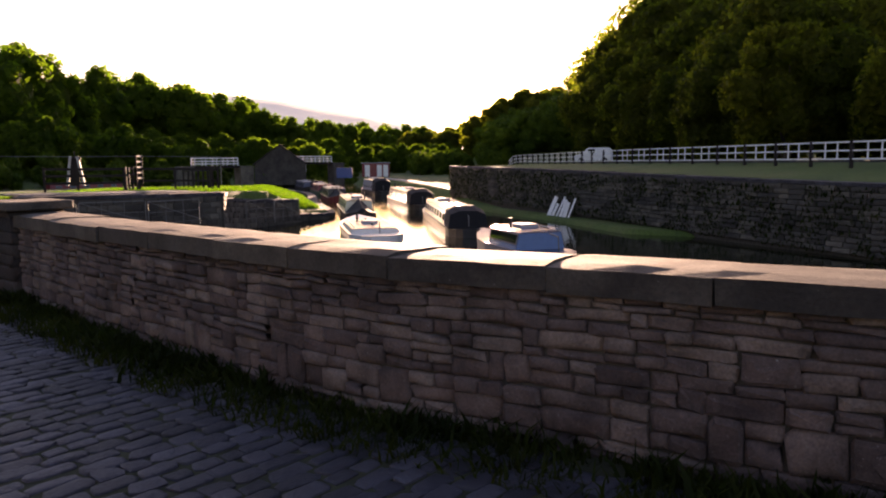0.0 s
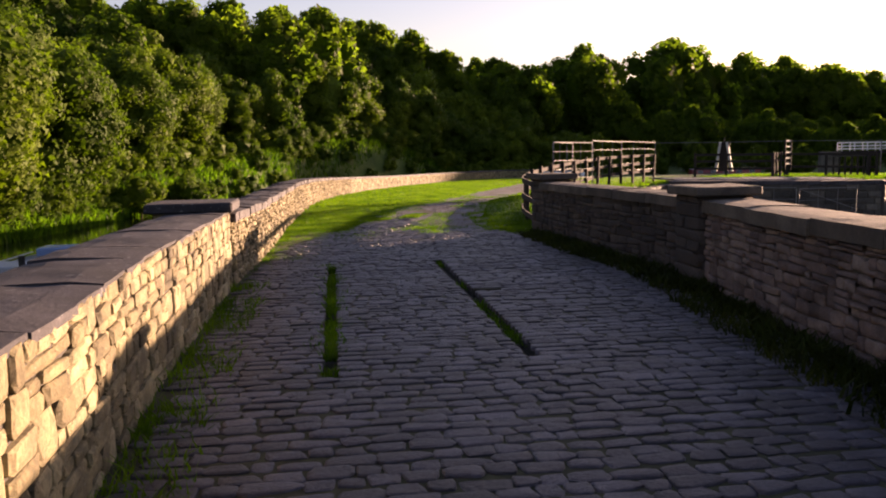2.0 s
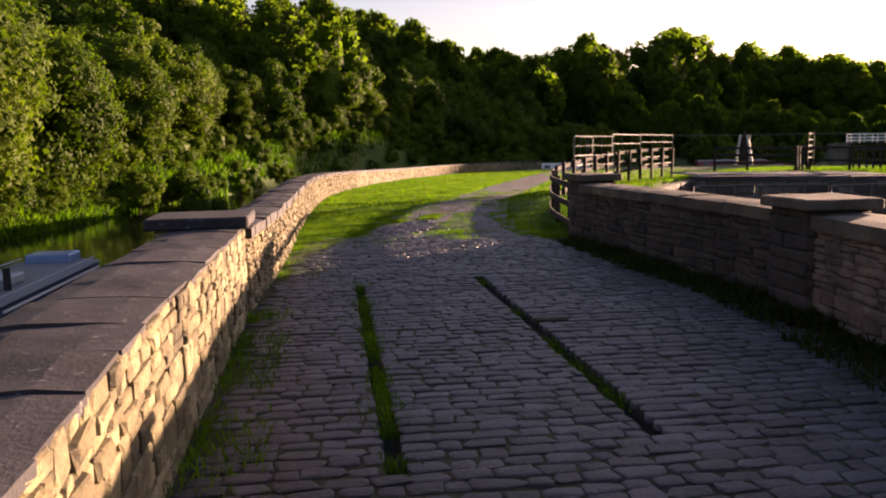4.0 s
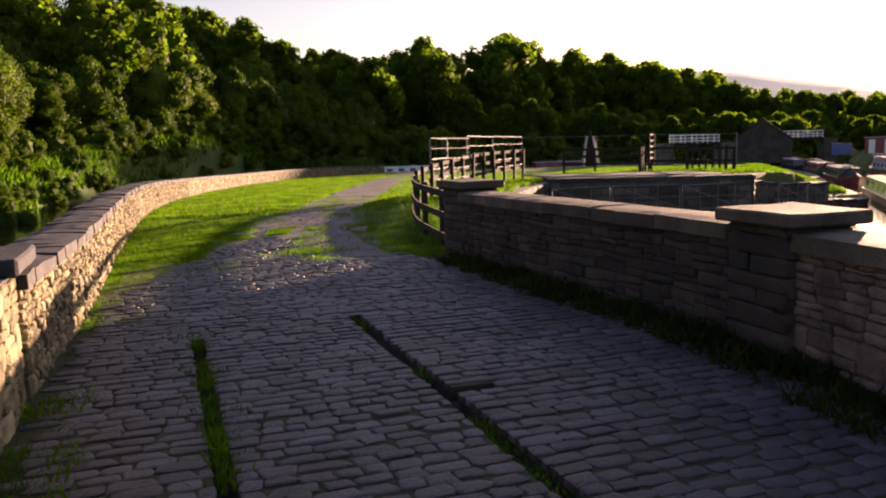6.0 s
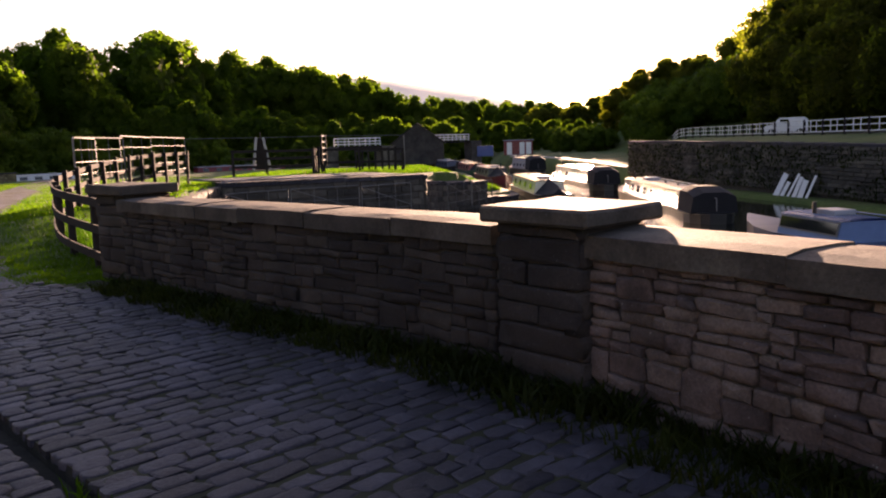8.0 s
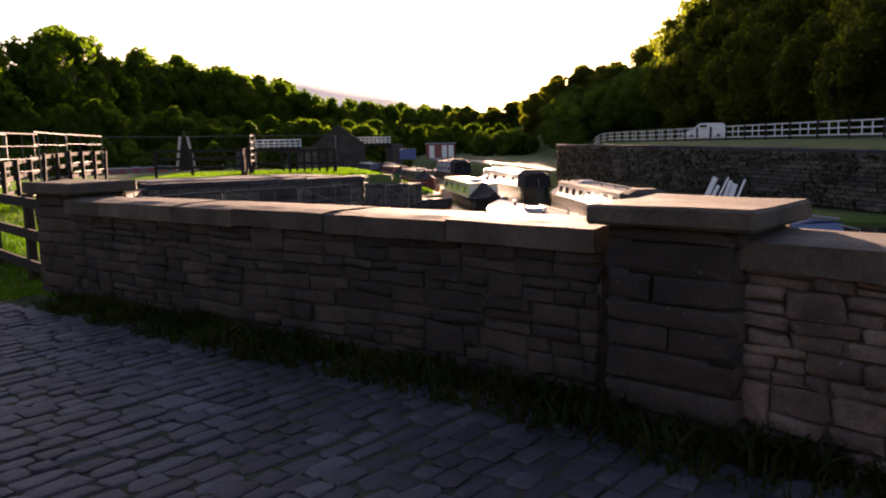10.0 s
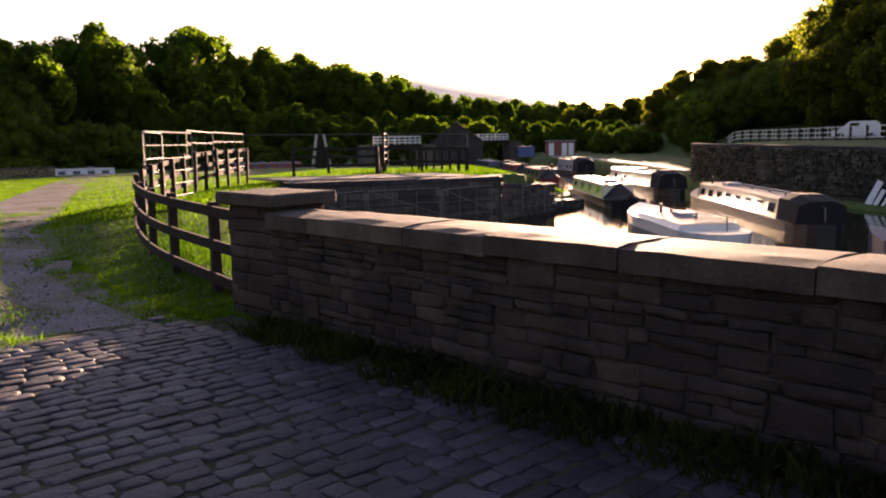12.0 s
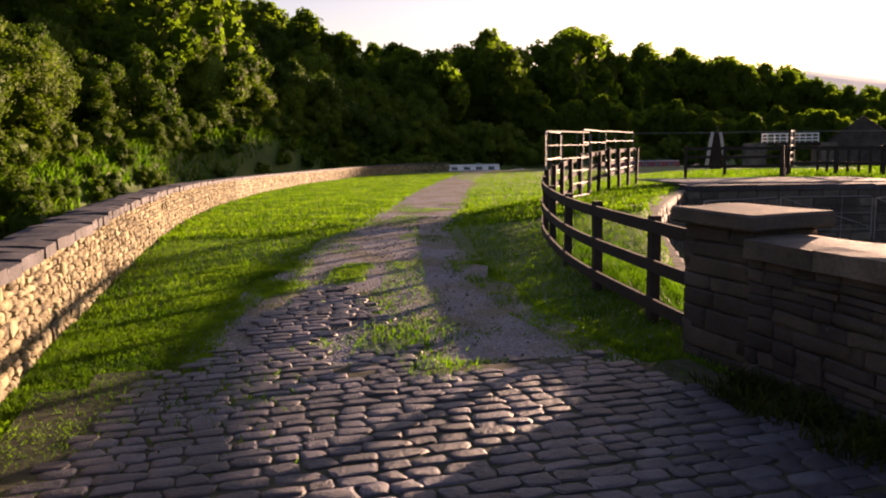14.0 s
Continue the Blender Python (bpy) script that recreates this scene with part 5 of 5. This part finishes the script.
def woods():
    rnd = random.Random(12)
    far_off = []
    fine = [tree("broadleaf_tree", "tall green broadleaf tree in evening sun", "tree", 300 + k, 60, 3.9, 0.0, 10.6, 20000, 0.145, M_LEAF, pose(-38 - k * 7, 33 + k * 9, float(ground_z(np.array([-38 - k * 7]), np.array([33 + k * 9]))[0]), 0, 0, k * 50)) for k in range(3)]
    mid = [tree("woodland_tree", "green woodland tree on the hillside", "tree", 330 + k, 40, 3.9, 0.2, 10.8, 6000, 0.24, M_LEAF, pose(-70 + k * 9, 95 + k * 4, float(ground_z(np.array([-70 + k * 9]), np.array([95 + k * 4]))[0]), 0, 0, 0)) for k in range(4)]
    dark = [tree("dark_tree", "broadleaf tree against the low sun, glare put into its leaf colour", "tree", 360 + k, 44, 4.2, 0.3, 10.8, 9000, 0.21, M_LEAF_GLARE, pose(70 + k * 8, 42 - k * 9, float(ground_z(np.array([70 + k * 8]), np.array([42 - k * 9]))[0]), 0, 0, 0)) for k in range(3)]
    # the bank across the canal
    edge = Line([(-22, -12), (-20.5, 20), (-20.8, 34), (-22.5, 57), (-18, 84), (-6, 108), (14, 122)])
    s = 2.0
    while s < edge.length:
        for off, lo, hi in ((13, 1.0, 1.25), (22, 1.1, 1.35), (32, 1.1, 1.4)):
            p = edge.spot(s + rnd.uniform(-1.5, 1.5)) @ Vector((0, off + rnd.uniform(-1.5, 1.5), 0))
            place(rnd.choice(mid), p.x, p.y, (0.82 if p.y > 75 else 1.0) * rnd.uniform(lo, hi), rnd.uniform(0, 360), rnd.uniform(0.9, 1.15))
        s += 5.6
    # the front row: broad crowns with dark recesses between them
    s, k = 1.0, 0
    while s < edge.length:
        p = edge.spot(s) @ Vector((0, (4.2, 7.5, 5.4)[k % 3] + rnd.uniform(-0.6, 0.6), 0))
        q = float(np.interp(p.y, [20, 44, 60, 78, 110], [1.32, 1.22, 1.0, 0.85, 0.72])) * rnd.uniform(0.86, 1.12)
        place(rnd.choice(fine if p.y < 80 else mid), p.x, p.y, q, rnd.uniform(0, 360), rnd.uniform(0.85, 1.0))
        s, k = s + 6.4 * q, k + 1
    # hillside
    for az in list(np.arange(-72, 20, 3.0)) + list(np.arange(20, 41, 1.5)):
        for d0 in (102, 124, 146, 170, 196):
            if d0 < 130 and az > -12:
                continue
            # the slope towards the sun lies farther back
            a, d = radians(az + rnd.uniform(-1.0, 1.0)), d0 + float(np.interp(az, [5, 13, 20, 32, 38], [0, 58, 100, 105, 100])) + rnd.uniform(-8, 8)
            x, y = d * math.sin(a), d * math.cos(a)
            el = np.interp(az, CANOPY_AZ, CANOPY_EL)
            zg = float(ground_z(np.array([x]), np.array([y]))[0])
            tall = min(float(np.interp(az, [2, 6, 9, 20], [14.0, 17.0, 24.0, 25.0])), math.tan(radians(el)) * d + (3.0 if az < 7 else 0.6) - zg) / 10.0
            if tall > 0.35:
                far_off.append((x, y, zg, tall * rnd.uniform(0.95, 1.14), rnd.uniform(0, 360)))
    for az in np.arange(-4, 30, 1.5):
        a, d = radians(az + rnd.uniform(-0.8, 0.8)), 132 + rnd.uniform(-5, 8)
        x, y = d * math.sin(a), d * math.cos(a)
        place(rnd.choice(mid), x, y, rnd.uniform(0.7, 0.95) * float(np.interp(az, [2, 10], [1.0, 0.62])), rnd.uniform(0, 360))
    # the wood's edge at the foot of the slope
    for az in np.arange(-2, 44, 1.25):
        for d0 in (158, 182, 200):
            a, d = radians(az + rnd.uniform(-0.6, 0.6)), d0 + rnd.uniform(-6, 6)
            x, y = d * math.sin(a), d * math.cos(a)
            zg = float(ground_z(np.array([x]), np.array([y]))[0])
            el = min(float(np.interp(az, [-2, 14, 22, 30, 36, 44], [4.2, 3.9, 2.4, 2.0, 1.7, 1.6])), np.interp(az, CANOPY_AZ, CANOPY_EL))
            far_off.append((x, y, zg, max(0.3, (math.tan(radians(el)) * d + 1.6 - zg) / 10.8 * rnd.uniform(0.75, 1.1)), rnd.uniform(0, 360)))
    far_wood(far_off)
    for k in range(34):
        a, d = radians(rnd.uniform(40, 47)), rnd.uniform(128, 155)
        place(rnd.choice(mid), d * math.sin(a), d * math.cos(a), rnd.uniform(0.3, 0.48), rnd.uniform(0, 360))
    # low growth on the slope beyond the wall's end
    for k in range(90):
        a, d = radians(rnd.uniform(45.0, 53)), rnd.uniform(110, 150)
        x, y = d * math.sin(a), d * math.cos(a)
        if inside(EAST, np.array([x]), np.array([y]))[0] > 1.0:
            zg = float(ground_z(np.array([x]), np.array([y]))[0])
            tall = float(np.interp(math.degrees(a), [45, 49, 51, 53], [3.2, 4.6, 5.6, 6.6]))
            place(rnd.choice(mid), x, y, max(0.3, (math.tan(radians(tall)) * d + 1.6 - zg) / 10.8 * rnd.uniform(0.6, 1.0)), rnd.uniform(0, 360), 1.0, zg)
    # towards the sun and above the road
    for az in np.arange(39, 54, 1.4):
        for d0 in ((225, 265) if az < 44.5 else (150, 175)):
            a, d = radians(az + rnd.uniform(-0.4, 0.4)), d0 + rnd.uniform(-5, 5)
            el = np.interp(az, CANOPY_AZ, CANOPY_EL)
            x, y = d * math.sin(a), d * math.cos(a)
            zg = float(ground_z(np.array([x]), np.array([y]))[0])
            place(rnd.choice(dark), x, y, (math.tan(radians(el)) * d + 1.6 - zg) / 10.8 * rnd.uniform(0.85, 1.0), rnd.uniform(0, 360), 1.0, zg)
    for az in np.arange(54.5, 112, 3.6):
        d1 = float(np.interp(az, [50, 58, 70, 90], [110, 82, 54, 46]))
        el = np.interp(az, CANOPY_AZ, CANOPY_EL)
        for step, k in ((0, 0.72), (9, 0.9), (20, 1.08)):
            a, d = radians(az + rnd.uniform(-1, 1)), d1 + step + rnd.uniform(-2, 2)
            x, y = d * math.sin(a), d * math.cos(a)
            zg = float(ground_z(np.array([x]), np.array([y]))[0])
            place(rnd.choice(dark), x, y, k * (math.tan(radians(el)) * d + 1.6 - zg) / 10.2 * rnd.uniform(0.92, 1.08), rnd.uniform(0, 360), 1.0, zg)
    # beyond the far bend of the canal
    for az in np.arange(-14, 6, 2.4):
        a, d = radians(az + rnd.uniform(-0.6, 0.6)), float(np.interp(az, [-14, -6, 6], [92, 112, 130])) + rnd.uniform(-3, 3)
        place(rnd.choice(mid), d * math.sin(a), d * math.cos(a), rnd.uniform(0.7, 0.95), rnd.uniform(0, 360))
    # behind the bridge
    for az in np.arange(130, 285, 9):
        a, d = radians(az), 62 + rnd.uniform(-6, 6)
        place(rnd.choice(mid), d * math.sin(a), d * math.cos(a), rnd.uniform(0.9, 1.2), rnd.uniform(0, 360))
    bush = [tree("bush", "bright green bush at the water's edge", "bush", 400 + k, 22, 1.5, -0.2, 2.3, 4500, 0.085, M_LEAF, pose(-21.5 + k * 0.5, 46 + 7 * k, -1.5, 0, 0, 0), 0.06, "bank bushes") for k in range(2)]
    for k in range(220):
        y = 10 + (k % 65) * 1.72 + rnd.uniform(-1, 1)
        x = float(np.interp(y, [0, 34, 57, 84, 108, 121], [-20.5, -20.8, -22.5, -18, -6, 14])) - (rnd.uniform(0.2, 1.6) if k < 65 else rnd.uniform(2.4, 4.6) if k < 130 else rnd.uniform(4.5, 9.0))
        place(rnd.choice(bush), x, min(y, 119), rnd.uniform(0.4, 0.8) if k < 65 else rnd.uniform(0.8, 1.45), rnd.uniform(0, 360))
    place(bush[0], -13.6 - 4.5, 47.0, 1.25, 40, 1.1)
    for k in range(16):
        x, y = 16 + k * 6 + rnd.uniform(-2, 2), 126 + rnd.uniform(-2, 4)
        place(rnd.choice(bush), x, y, rnd.uniform(0.8, 1.6), rnd.uniform(0, 360))


woods()


def far_hills():
    """Pale ridges many hundred metres off."""
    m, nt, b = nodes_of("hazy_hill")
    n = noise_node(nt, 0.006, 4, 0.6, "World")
    # distance haze is put in as a pale colour and a faint glow
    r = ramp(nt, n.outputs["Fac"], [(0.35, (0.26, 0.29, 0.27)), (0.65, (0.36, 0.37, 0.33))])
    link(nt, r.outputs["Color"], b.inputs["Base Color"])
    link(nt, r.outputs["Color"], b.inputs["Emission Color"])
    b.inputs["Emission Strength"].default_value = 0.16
    bm = bmesh.new()
    rows = []
    for az in np.arange(-20, 75, 1.0):
        el = np.interp(az, [-20, 5, 20, 27, 33, 38, 45, 75], [3.5, 4.6, 5.2, 4.9, 3.9, 3.0, 2.4, 2.2]) + 0.25 * noise.noise(Vector((az * 0.25, 3, 0)))
        ring = []
        for d, f in ((900, 0.0), (1300, 0.35), (1700, 0.75), (2100, 1.0), (2500, 0.9)):
            a = radians(az)
            ring.append(bm.verts.new((d * math.sin(a), d * math.cos(a), -3 + f * math.tan(radians(el)) * 2100 + 6 * noise.noise(Vector((az * 0.5, d * 0.01, 1))))))
        rows.append(ring)
    for p, q in zip(rows, rows[1:]):
        for k in range(4):
            bm.faces.new((p[k], q[k], q[k + 1], p[k + 1]))
    bmesh.ops.recalc_face_normals(bm, faces=bm.faces)
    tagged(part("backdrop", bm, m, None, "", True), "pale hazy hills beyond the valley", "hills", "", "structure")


far_hills()

# ---- grass ----
def grass(name, label, spots, seed, h0=0.06, h1=0.16, width=0.012, category="grass", material=None):
    """Blades at plan spots (x, y, z), one object."""
    rnd = np.random.RandomState(seed)
    p = np.array(spots)
    n = len(p)
    a = rnd.rand(n) * 6.283
    h = rnd.uniform(h0, h1, n)
    lean = rnd.normal(size=(n, 2)) * 0.45
    side = np.stack([np.cos(a), np.sin(a), np.zeros(n)], 1) * (width * rnd.uniform(0.6, 1.3, n))[:, None]
    mid = p + np.stack([lean[:, 0] * h * 0.35, lean[:, 1] * h * 0.35, h * 0.6], 1)
    tip = p + np.stack([lean[:, 0] * h, lean[:, 1] * h, h * 0.95], 1)
    v = np.stack([p - side, p + side, mid + side * 0.7, mid - side * 0.7, tip], 1).reshape(-1, 3)
    f = []
    for k in range(n):
        o = 5 * k
        f.append((o, o + 1, o + 2, o + 3))
        f.append((o + 3, o + 2, o + 4))
    me = bpy.data.meshes.new(name)
    me.from_pydata(v.tolist(), [], f)
    me.materials.append(material or M_GRASSBLADE)
    return tagged(new(name, me), label, category, "", "stuff")


def scatter():
    rnd = np.random.RandomState(21)

    def along(line, n, o0, o1, s0=0.0, s1=None, z=None, power=1.0):
        out = []
        s1 = line.length if s1 is None else s1
        for k in range(n):
            s = s0 + (s1 - s0) * rnd.rand() ** power
            if noise.noise(Vector((s * 1.3, 5.1, o0))) < -0.15 and rnd.rand() < 0.8:
                continue
            m = line.spot(s)
            p = m @ Vector((0, o0 + (o1 - o0) * rnd.rand() ** 1.6, 0))
            out.append((p.x, p.y, -0.04 if z is None else z))
        return out

    grass("verge_grass", "weeds and grass along the parapet's foot", along(L_NEAR, 5000, -0.02, -0.45, 3.0), 1, 0.04, 0.17, 0.008)
    grass("verge_grass", "grass along the parapet's foot, darkened for the shade there", along(R_NEAR, 13000, 0.0, 0.6) + along(R_SECOND, 10000, 0.0, 0.55), 2, 0.04, 0.2, 0.009, "weeds", M_DARKGRASS)
    grass("verge_grass", "yellow-green grass along the curving parapet's foot", along(L_FAR, 5000, -0.02, -0.3, 0.0, 9.0) + along(L_FAR, 5000, -0.02, -0.6, 2.2, 9.0) + along(L_FAR, 7000, -0.02, -1.0, 4.2, 9.0), 11, 0.02, 0.09, 0.006)
    clumps = []
    for line, count in ((R_NEAR, 46), (R_SECOND, 20), (Line([(3.40, 6.3), (3.34, 7.0), (3.30, 7.6)]), 12)):
        for k in range(count):
            m = line.spot(line.length * rnd.rand())
            c, r = m @ Vector((0, 0.04 + 0.3 * rnd.rand() ** 2, 0)), 0.04 + 0.10 * rnd.rand()
            clumps += [(c.x + rnd.normal() * r, c.y + rnd.normal() * r * 1.6, -0.03) for j in range(int(900 * r))]
    grass("weed_clumps", "leafy weeds in clumps at the wall's foot, darkened for its shade", clumps, 12, 0.06, 0.24, 0.018, "weeds", M_DARKGRASS)
    moss = []
    while len(moss) < 24000:
        x, y = -3.3 + 3.2 * rnd.rand(), 9.5 + 10 * rnd.rand() ** 0.9
        edge = float(np.interp(y, [9.5, 11.5, 13.5, 16, 20], [-2.55, -2.6, -2.5, -2.2, -1.8]))
        if x > float(np.interp(y, [9.5, 13.5, 20], [-2.75, -3.4, -4.6])) and noise.noise(Vector((x * 1.3, y * 0.8, 3.0))) + 0.35 * rnd.rand() > 0.10 + 0.55 * max(0.0, x - edge):
            moss.append((x, y, -0.015))
    for k in range(9000):
        t = 7.0 * rnd.rand()
        m = PATH_MID.spot(t)
        side = 1 if rnd.rand() < 0.4 else -1
        hw = float(np.interp(PATH_MID.at(t)[1], [12, 14, 16, 19, 24], [2.6, 2.2, 1.75, 1.4, 1.15]))
        p = m @ Vector((0, side * (hw + 0.1 - 0.5 * rnd.rand() ** 2), 0))
        if noise.noise(Vector((p.x * 2.1, p.y * 1.5, 9.0))) > -0.2:
            moss.append((p.x, p.y, -0.015))
    grass("moss_fringe", "short yellow-green moss and grass fringing the lane", moss, 13, 0.012, 0.045, 0.007)
    grass("rank_grass", "long backlit grass along the dock's edge behind the fence", along(FENCE, 9000, -0.1, -1.0, 0.2, 14.0, 0.02), 14, 0.08, 0.3, 0.008)
    # tufts in the ruts
    spots = []
    for y in np.arange(2.9, 8.7, 0.0028):
        if noise.noise(Vector((y * 1.7, 2.0, 0))) < -0.22:
            continue
        spots.append((-1.36 + (8.5 - y) * 0.204 + rnd.normal() * (0.05 + 0.06 * (math.sin(y * 5.3) > 0.5)), y, -0.03))
    for y in np.arange(3.3, 9.3, 0.01):
        if noise.noise(Vector((y * 1.5, 7.0, 0))) < 0.12:
            continue
        spots.append((0.13 + (9.2 - y) * 0.207 + rnd.normal() * 0.05, y, -0.05))
    for cx, cy, r, n in ((-0.55, 14.7, 0.5, 450), (-0.35, 13.7, 0.3, 300), (-2.0, 13.0, 0.8, 400)):
        for k in range(n):
            spots.append((cx + rnd.normal() * r * 0.5, cy + rnd.normal() * r * 0.7, -0.03))
    grass("rut_grass", "tufts of grass growing in the wheel ruts", spots, 3, 0.03, 0.11, 0.007)
    # lawns either side of the path
    spots = []
    while len(spots) < 170000:
        y = 11.5 + 78 * rnd.rand() ** 2.3
        u = rnd.rand()
        if rnd.rand() < 0.62:
            xl = np.interp(y, [11.5, 13.5, 16.2, 21, 29, 38, 52, 68, 82, 95], [-3.1, -3.4, -3.95, -4.8, -6.0, -6.9, -7.4, -6.5, -3.9, 1.6])
            xr = np.interp(y, [11.5, 13, 15.5, 18, 23, 30, 48, 60, 72, 96], [-2.9, -2.7, -2.4, -2.05, -1.65, -0.9, 0.8, 2.5, 4.0, 8.6])
        else:
            xl = np.interp(y, [11.5, 13, 14.1, 17.5, 24.7, 34, 48, 60], [1.75, 1.35, 0.95, 0.5, 0.5, 1.9, 3.6, 5.5])
            xr = np.interp(y, [11.5, 14, 14.5, 17.5, 24.2, 28, 38, 60], [2.1, 1.8, 2.7, 3.1, 5.0, 7.5, 12, 22])
        spots.append((xl + (xr - xl) * u + rnd.normal() * 0.12, y))
    a = np.array(spots)
    z = ground_z(a[:, 0], a[:, 1])
    near = a[:, 1] < 24
    grass("lawn_grass", "bright green grass lit from behind by the low sun", np.column_stack([a, z])[near].tolist(), 4, 0.02, 0.085, 0.007)
    grass("lawn_grass", "sunlit grass farther along the path", np.column_stack([a, z])[~near].tolist(), 5, 0.04, 0.12, 0.02)
    spots = []
    for k in range(9000):
        s, z = RET.length * rnd.rand(), -1.7 + 2.4 * rnd.rand()
        if noise.noise(Vector((s * 0.45, z * 0.8, 3.0))) > -0.25:
            p = RET.spot(s) @ Vector((0, -0.17, z))
            spots.append((p.x, p.y, p.z))
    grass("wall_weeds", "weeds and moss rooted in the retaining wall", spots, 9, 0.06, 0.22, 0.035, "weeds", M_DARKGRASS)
    # low growth creeping over the gravel and between the setts
    spots = []
    for k in range(30000):
        s = 22.0 * rnd.rand() ** 1.3
        p = PATH_MID.spot(s) @ Vector((0, rnd.normal() * 1.2, 0))
        w = noise.noise(Vector((p.x * 0.9, p.y * 0.55, 4.0)))
        if w > (0.0 if p.y < 16.5 else 0.12) + 0.1 * rnd.rand() or (abs(p.x - (-0.62 + 0.03 * (p.y - 13))) < 0.28 and w > -0.25):
            spots.append((p.x, p.y, float(np.interp(p.y, [12, 22, 38], [-0.02, -0.02, -0.32]))))
    for k in range(110000):
        x, y = -3.0 + 5.5 * rnd.rand(), 1.0 + 13 * rnd.rand()
        if noise.noise(Vector((x * 1.1, y * 0.7, 8.0))) > 0.02 + 0.25 * rnd.rand() and -0.75 - 0.2 * (y - 0.5) * 0.95 < x < 3.0 - 0.1 * y:
            spots.append((x, y, -0.03))
    grass("creeping_grass", "short grass and moss creeping between stones", spots, 7, 0.01, 0.04, 0.008)
    spots = []
    edge = Line([(-20.3, 10), (-20.4, 20), (-20.7, 34), (-22.4, 57), (-17.9, 84), (-5.9, 108), (14, 121)])
    for k in range(15000):
        p = edge.spot(edge.length * rnd.rand()) @ Vector((0, -0.3 + 2.4 * rnd.rand(), 0))
        spots.append((p.x, p.y))
    a = np.array(spots)
    grass("bank_plants", "tall bright waterside plants along the far bank", np.column_stack([a, np.maximum(ground_z(a[:, 0], a[:, 1]), WATER)]).tolist(), 8, 0.35, 1.0, 0.07, "plants")
    # rank growth on the banks and the island
    spots = []
    for k in range(26000):
        y = 26 + 32 * rnd.rand()
        x = np.interp(y, [26, 32, 40, 60], [6, 9, 11, 20]) + (np.interp(y, [26, 32, 40, 60], [14, 17.5, 28, 39]) - np.interp(y, [26, 32, 40, 60], [6, 9, 11, 20])) * rnd.rand()
        spots.append((x, y))
    for k in range(16000):
        p = BANK.spot(BANK.length * rnd.rand() ** 1.3) @ Vector((0, 0.4 + 5.0 * rnd.rand(), 0))
        spots.append((p.x, p.y))
    for k in range(9000):
        s = RET.length * rnd.rand()
        p = RET.spot(s) @ Vector((0, -3.0 * rnd.rand() - 0.2, 0))
        spots.append((p.x, p.y))
    a = np.array(spots)
    a = a[~((a[:, 0] > 8.5) & (a[:, 0] < 17.4) & (a[:, 1] < 36.3))]
    a = a[inside(LAND, a[:, 0], a[:, 1]) + (inside(QUAY, a[:, 0], a[:, 1]) > 0.3) * 9 > 0.9]
    grass("bank_grass", "rank grass on the island and the basin's banks", np.column_stack([a, ground_z(a[:, 0], a[:, 1])]).tolist(), 6, 0.06, 0.26, 0.03)


scatter()


def pebbles():
    rnd = random.Random(77)
    kinds = [pillow("pebble", 600 + k, M_CHIP, 0.2, 0.12) for k in range(4)]
    heap = Heap()
    for k in range(3400):
        s = 16.0 * rnd.random() ** 1.4
        p = PATH_MID.spot(s) @ Vector((0, rnd.gauss(0, 0.9), 0))
        z = float(np.interp(p.y, [12, 22, 38], [-0.012, -0.012, -0.3]))
        q = 0.006 + 0.020 * rnd.random() ** 3
        heap.add(rnd.choice(kinds), sized(pose(p.x, p.y, z, -90 + rnd.uniform(-20, 20), rnd.uniform(-20, 20), rnd.uniform(0, 360)), q * 1.4, q * 0.9, q))
    heap.build("pebbles", M_CHIP, None, "loose grey stone chips on the path", "stones", "stuff")


pebbles()
lay_setts()
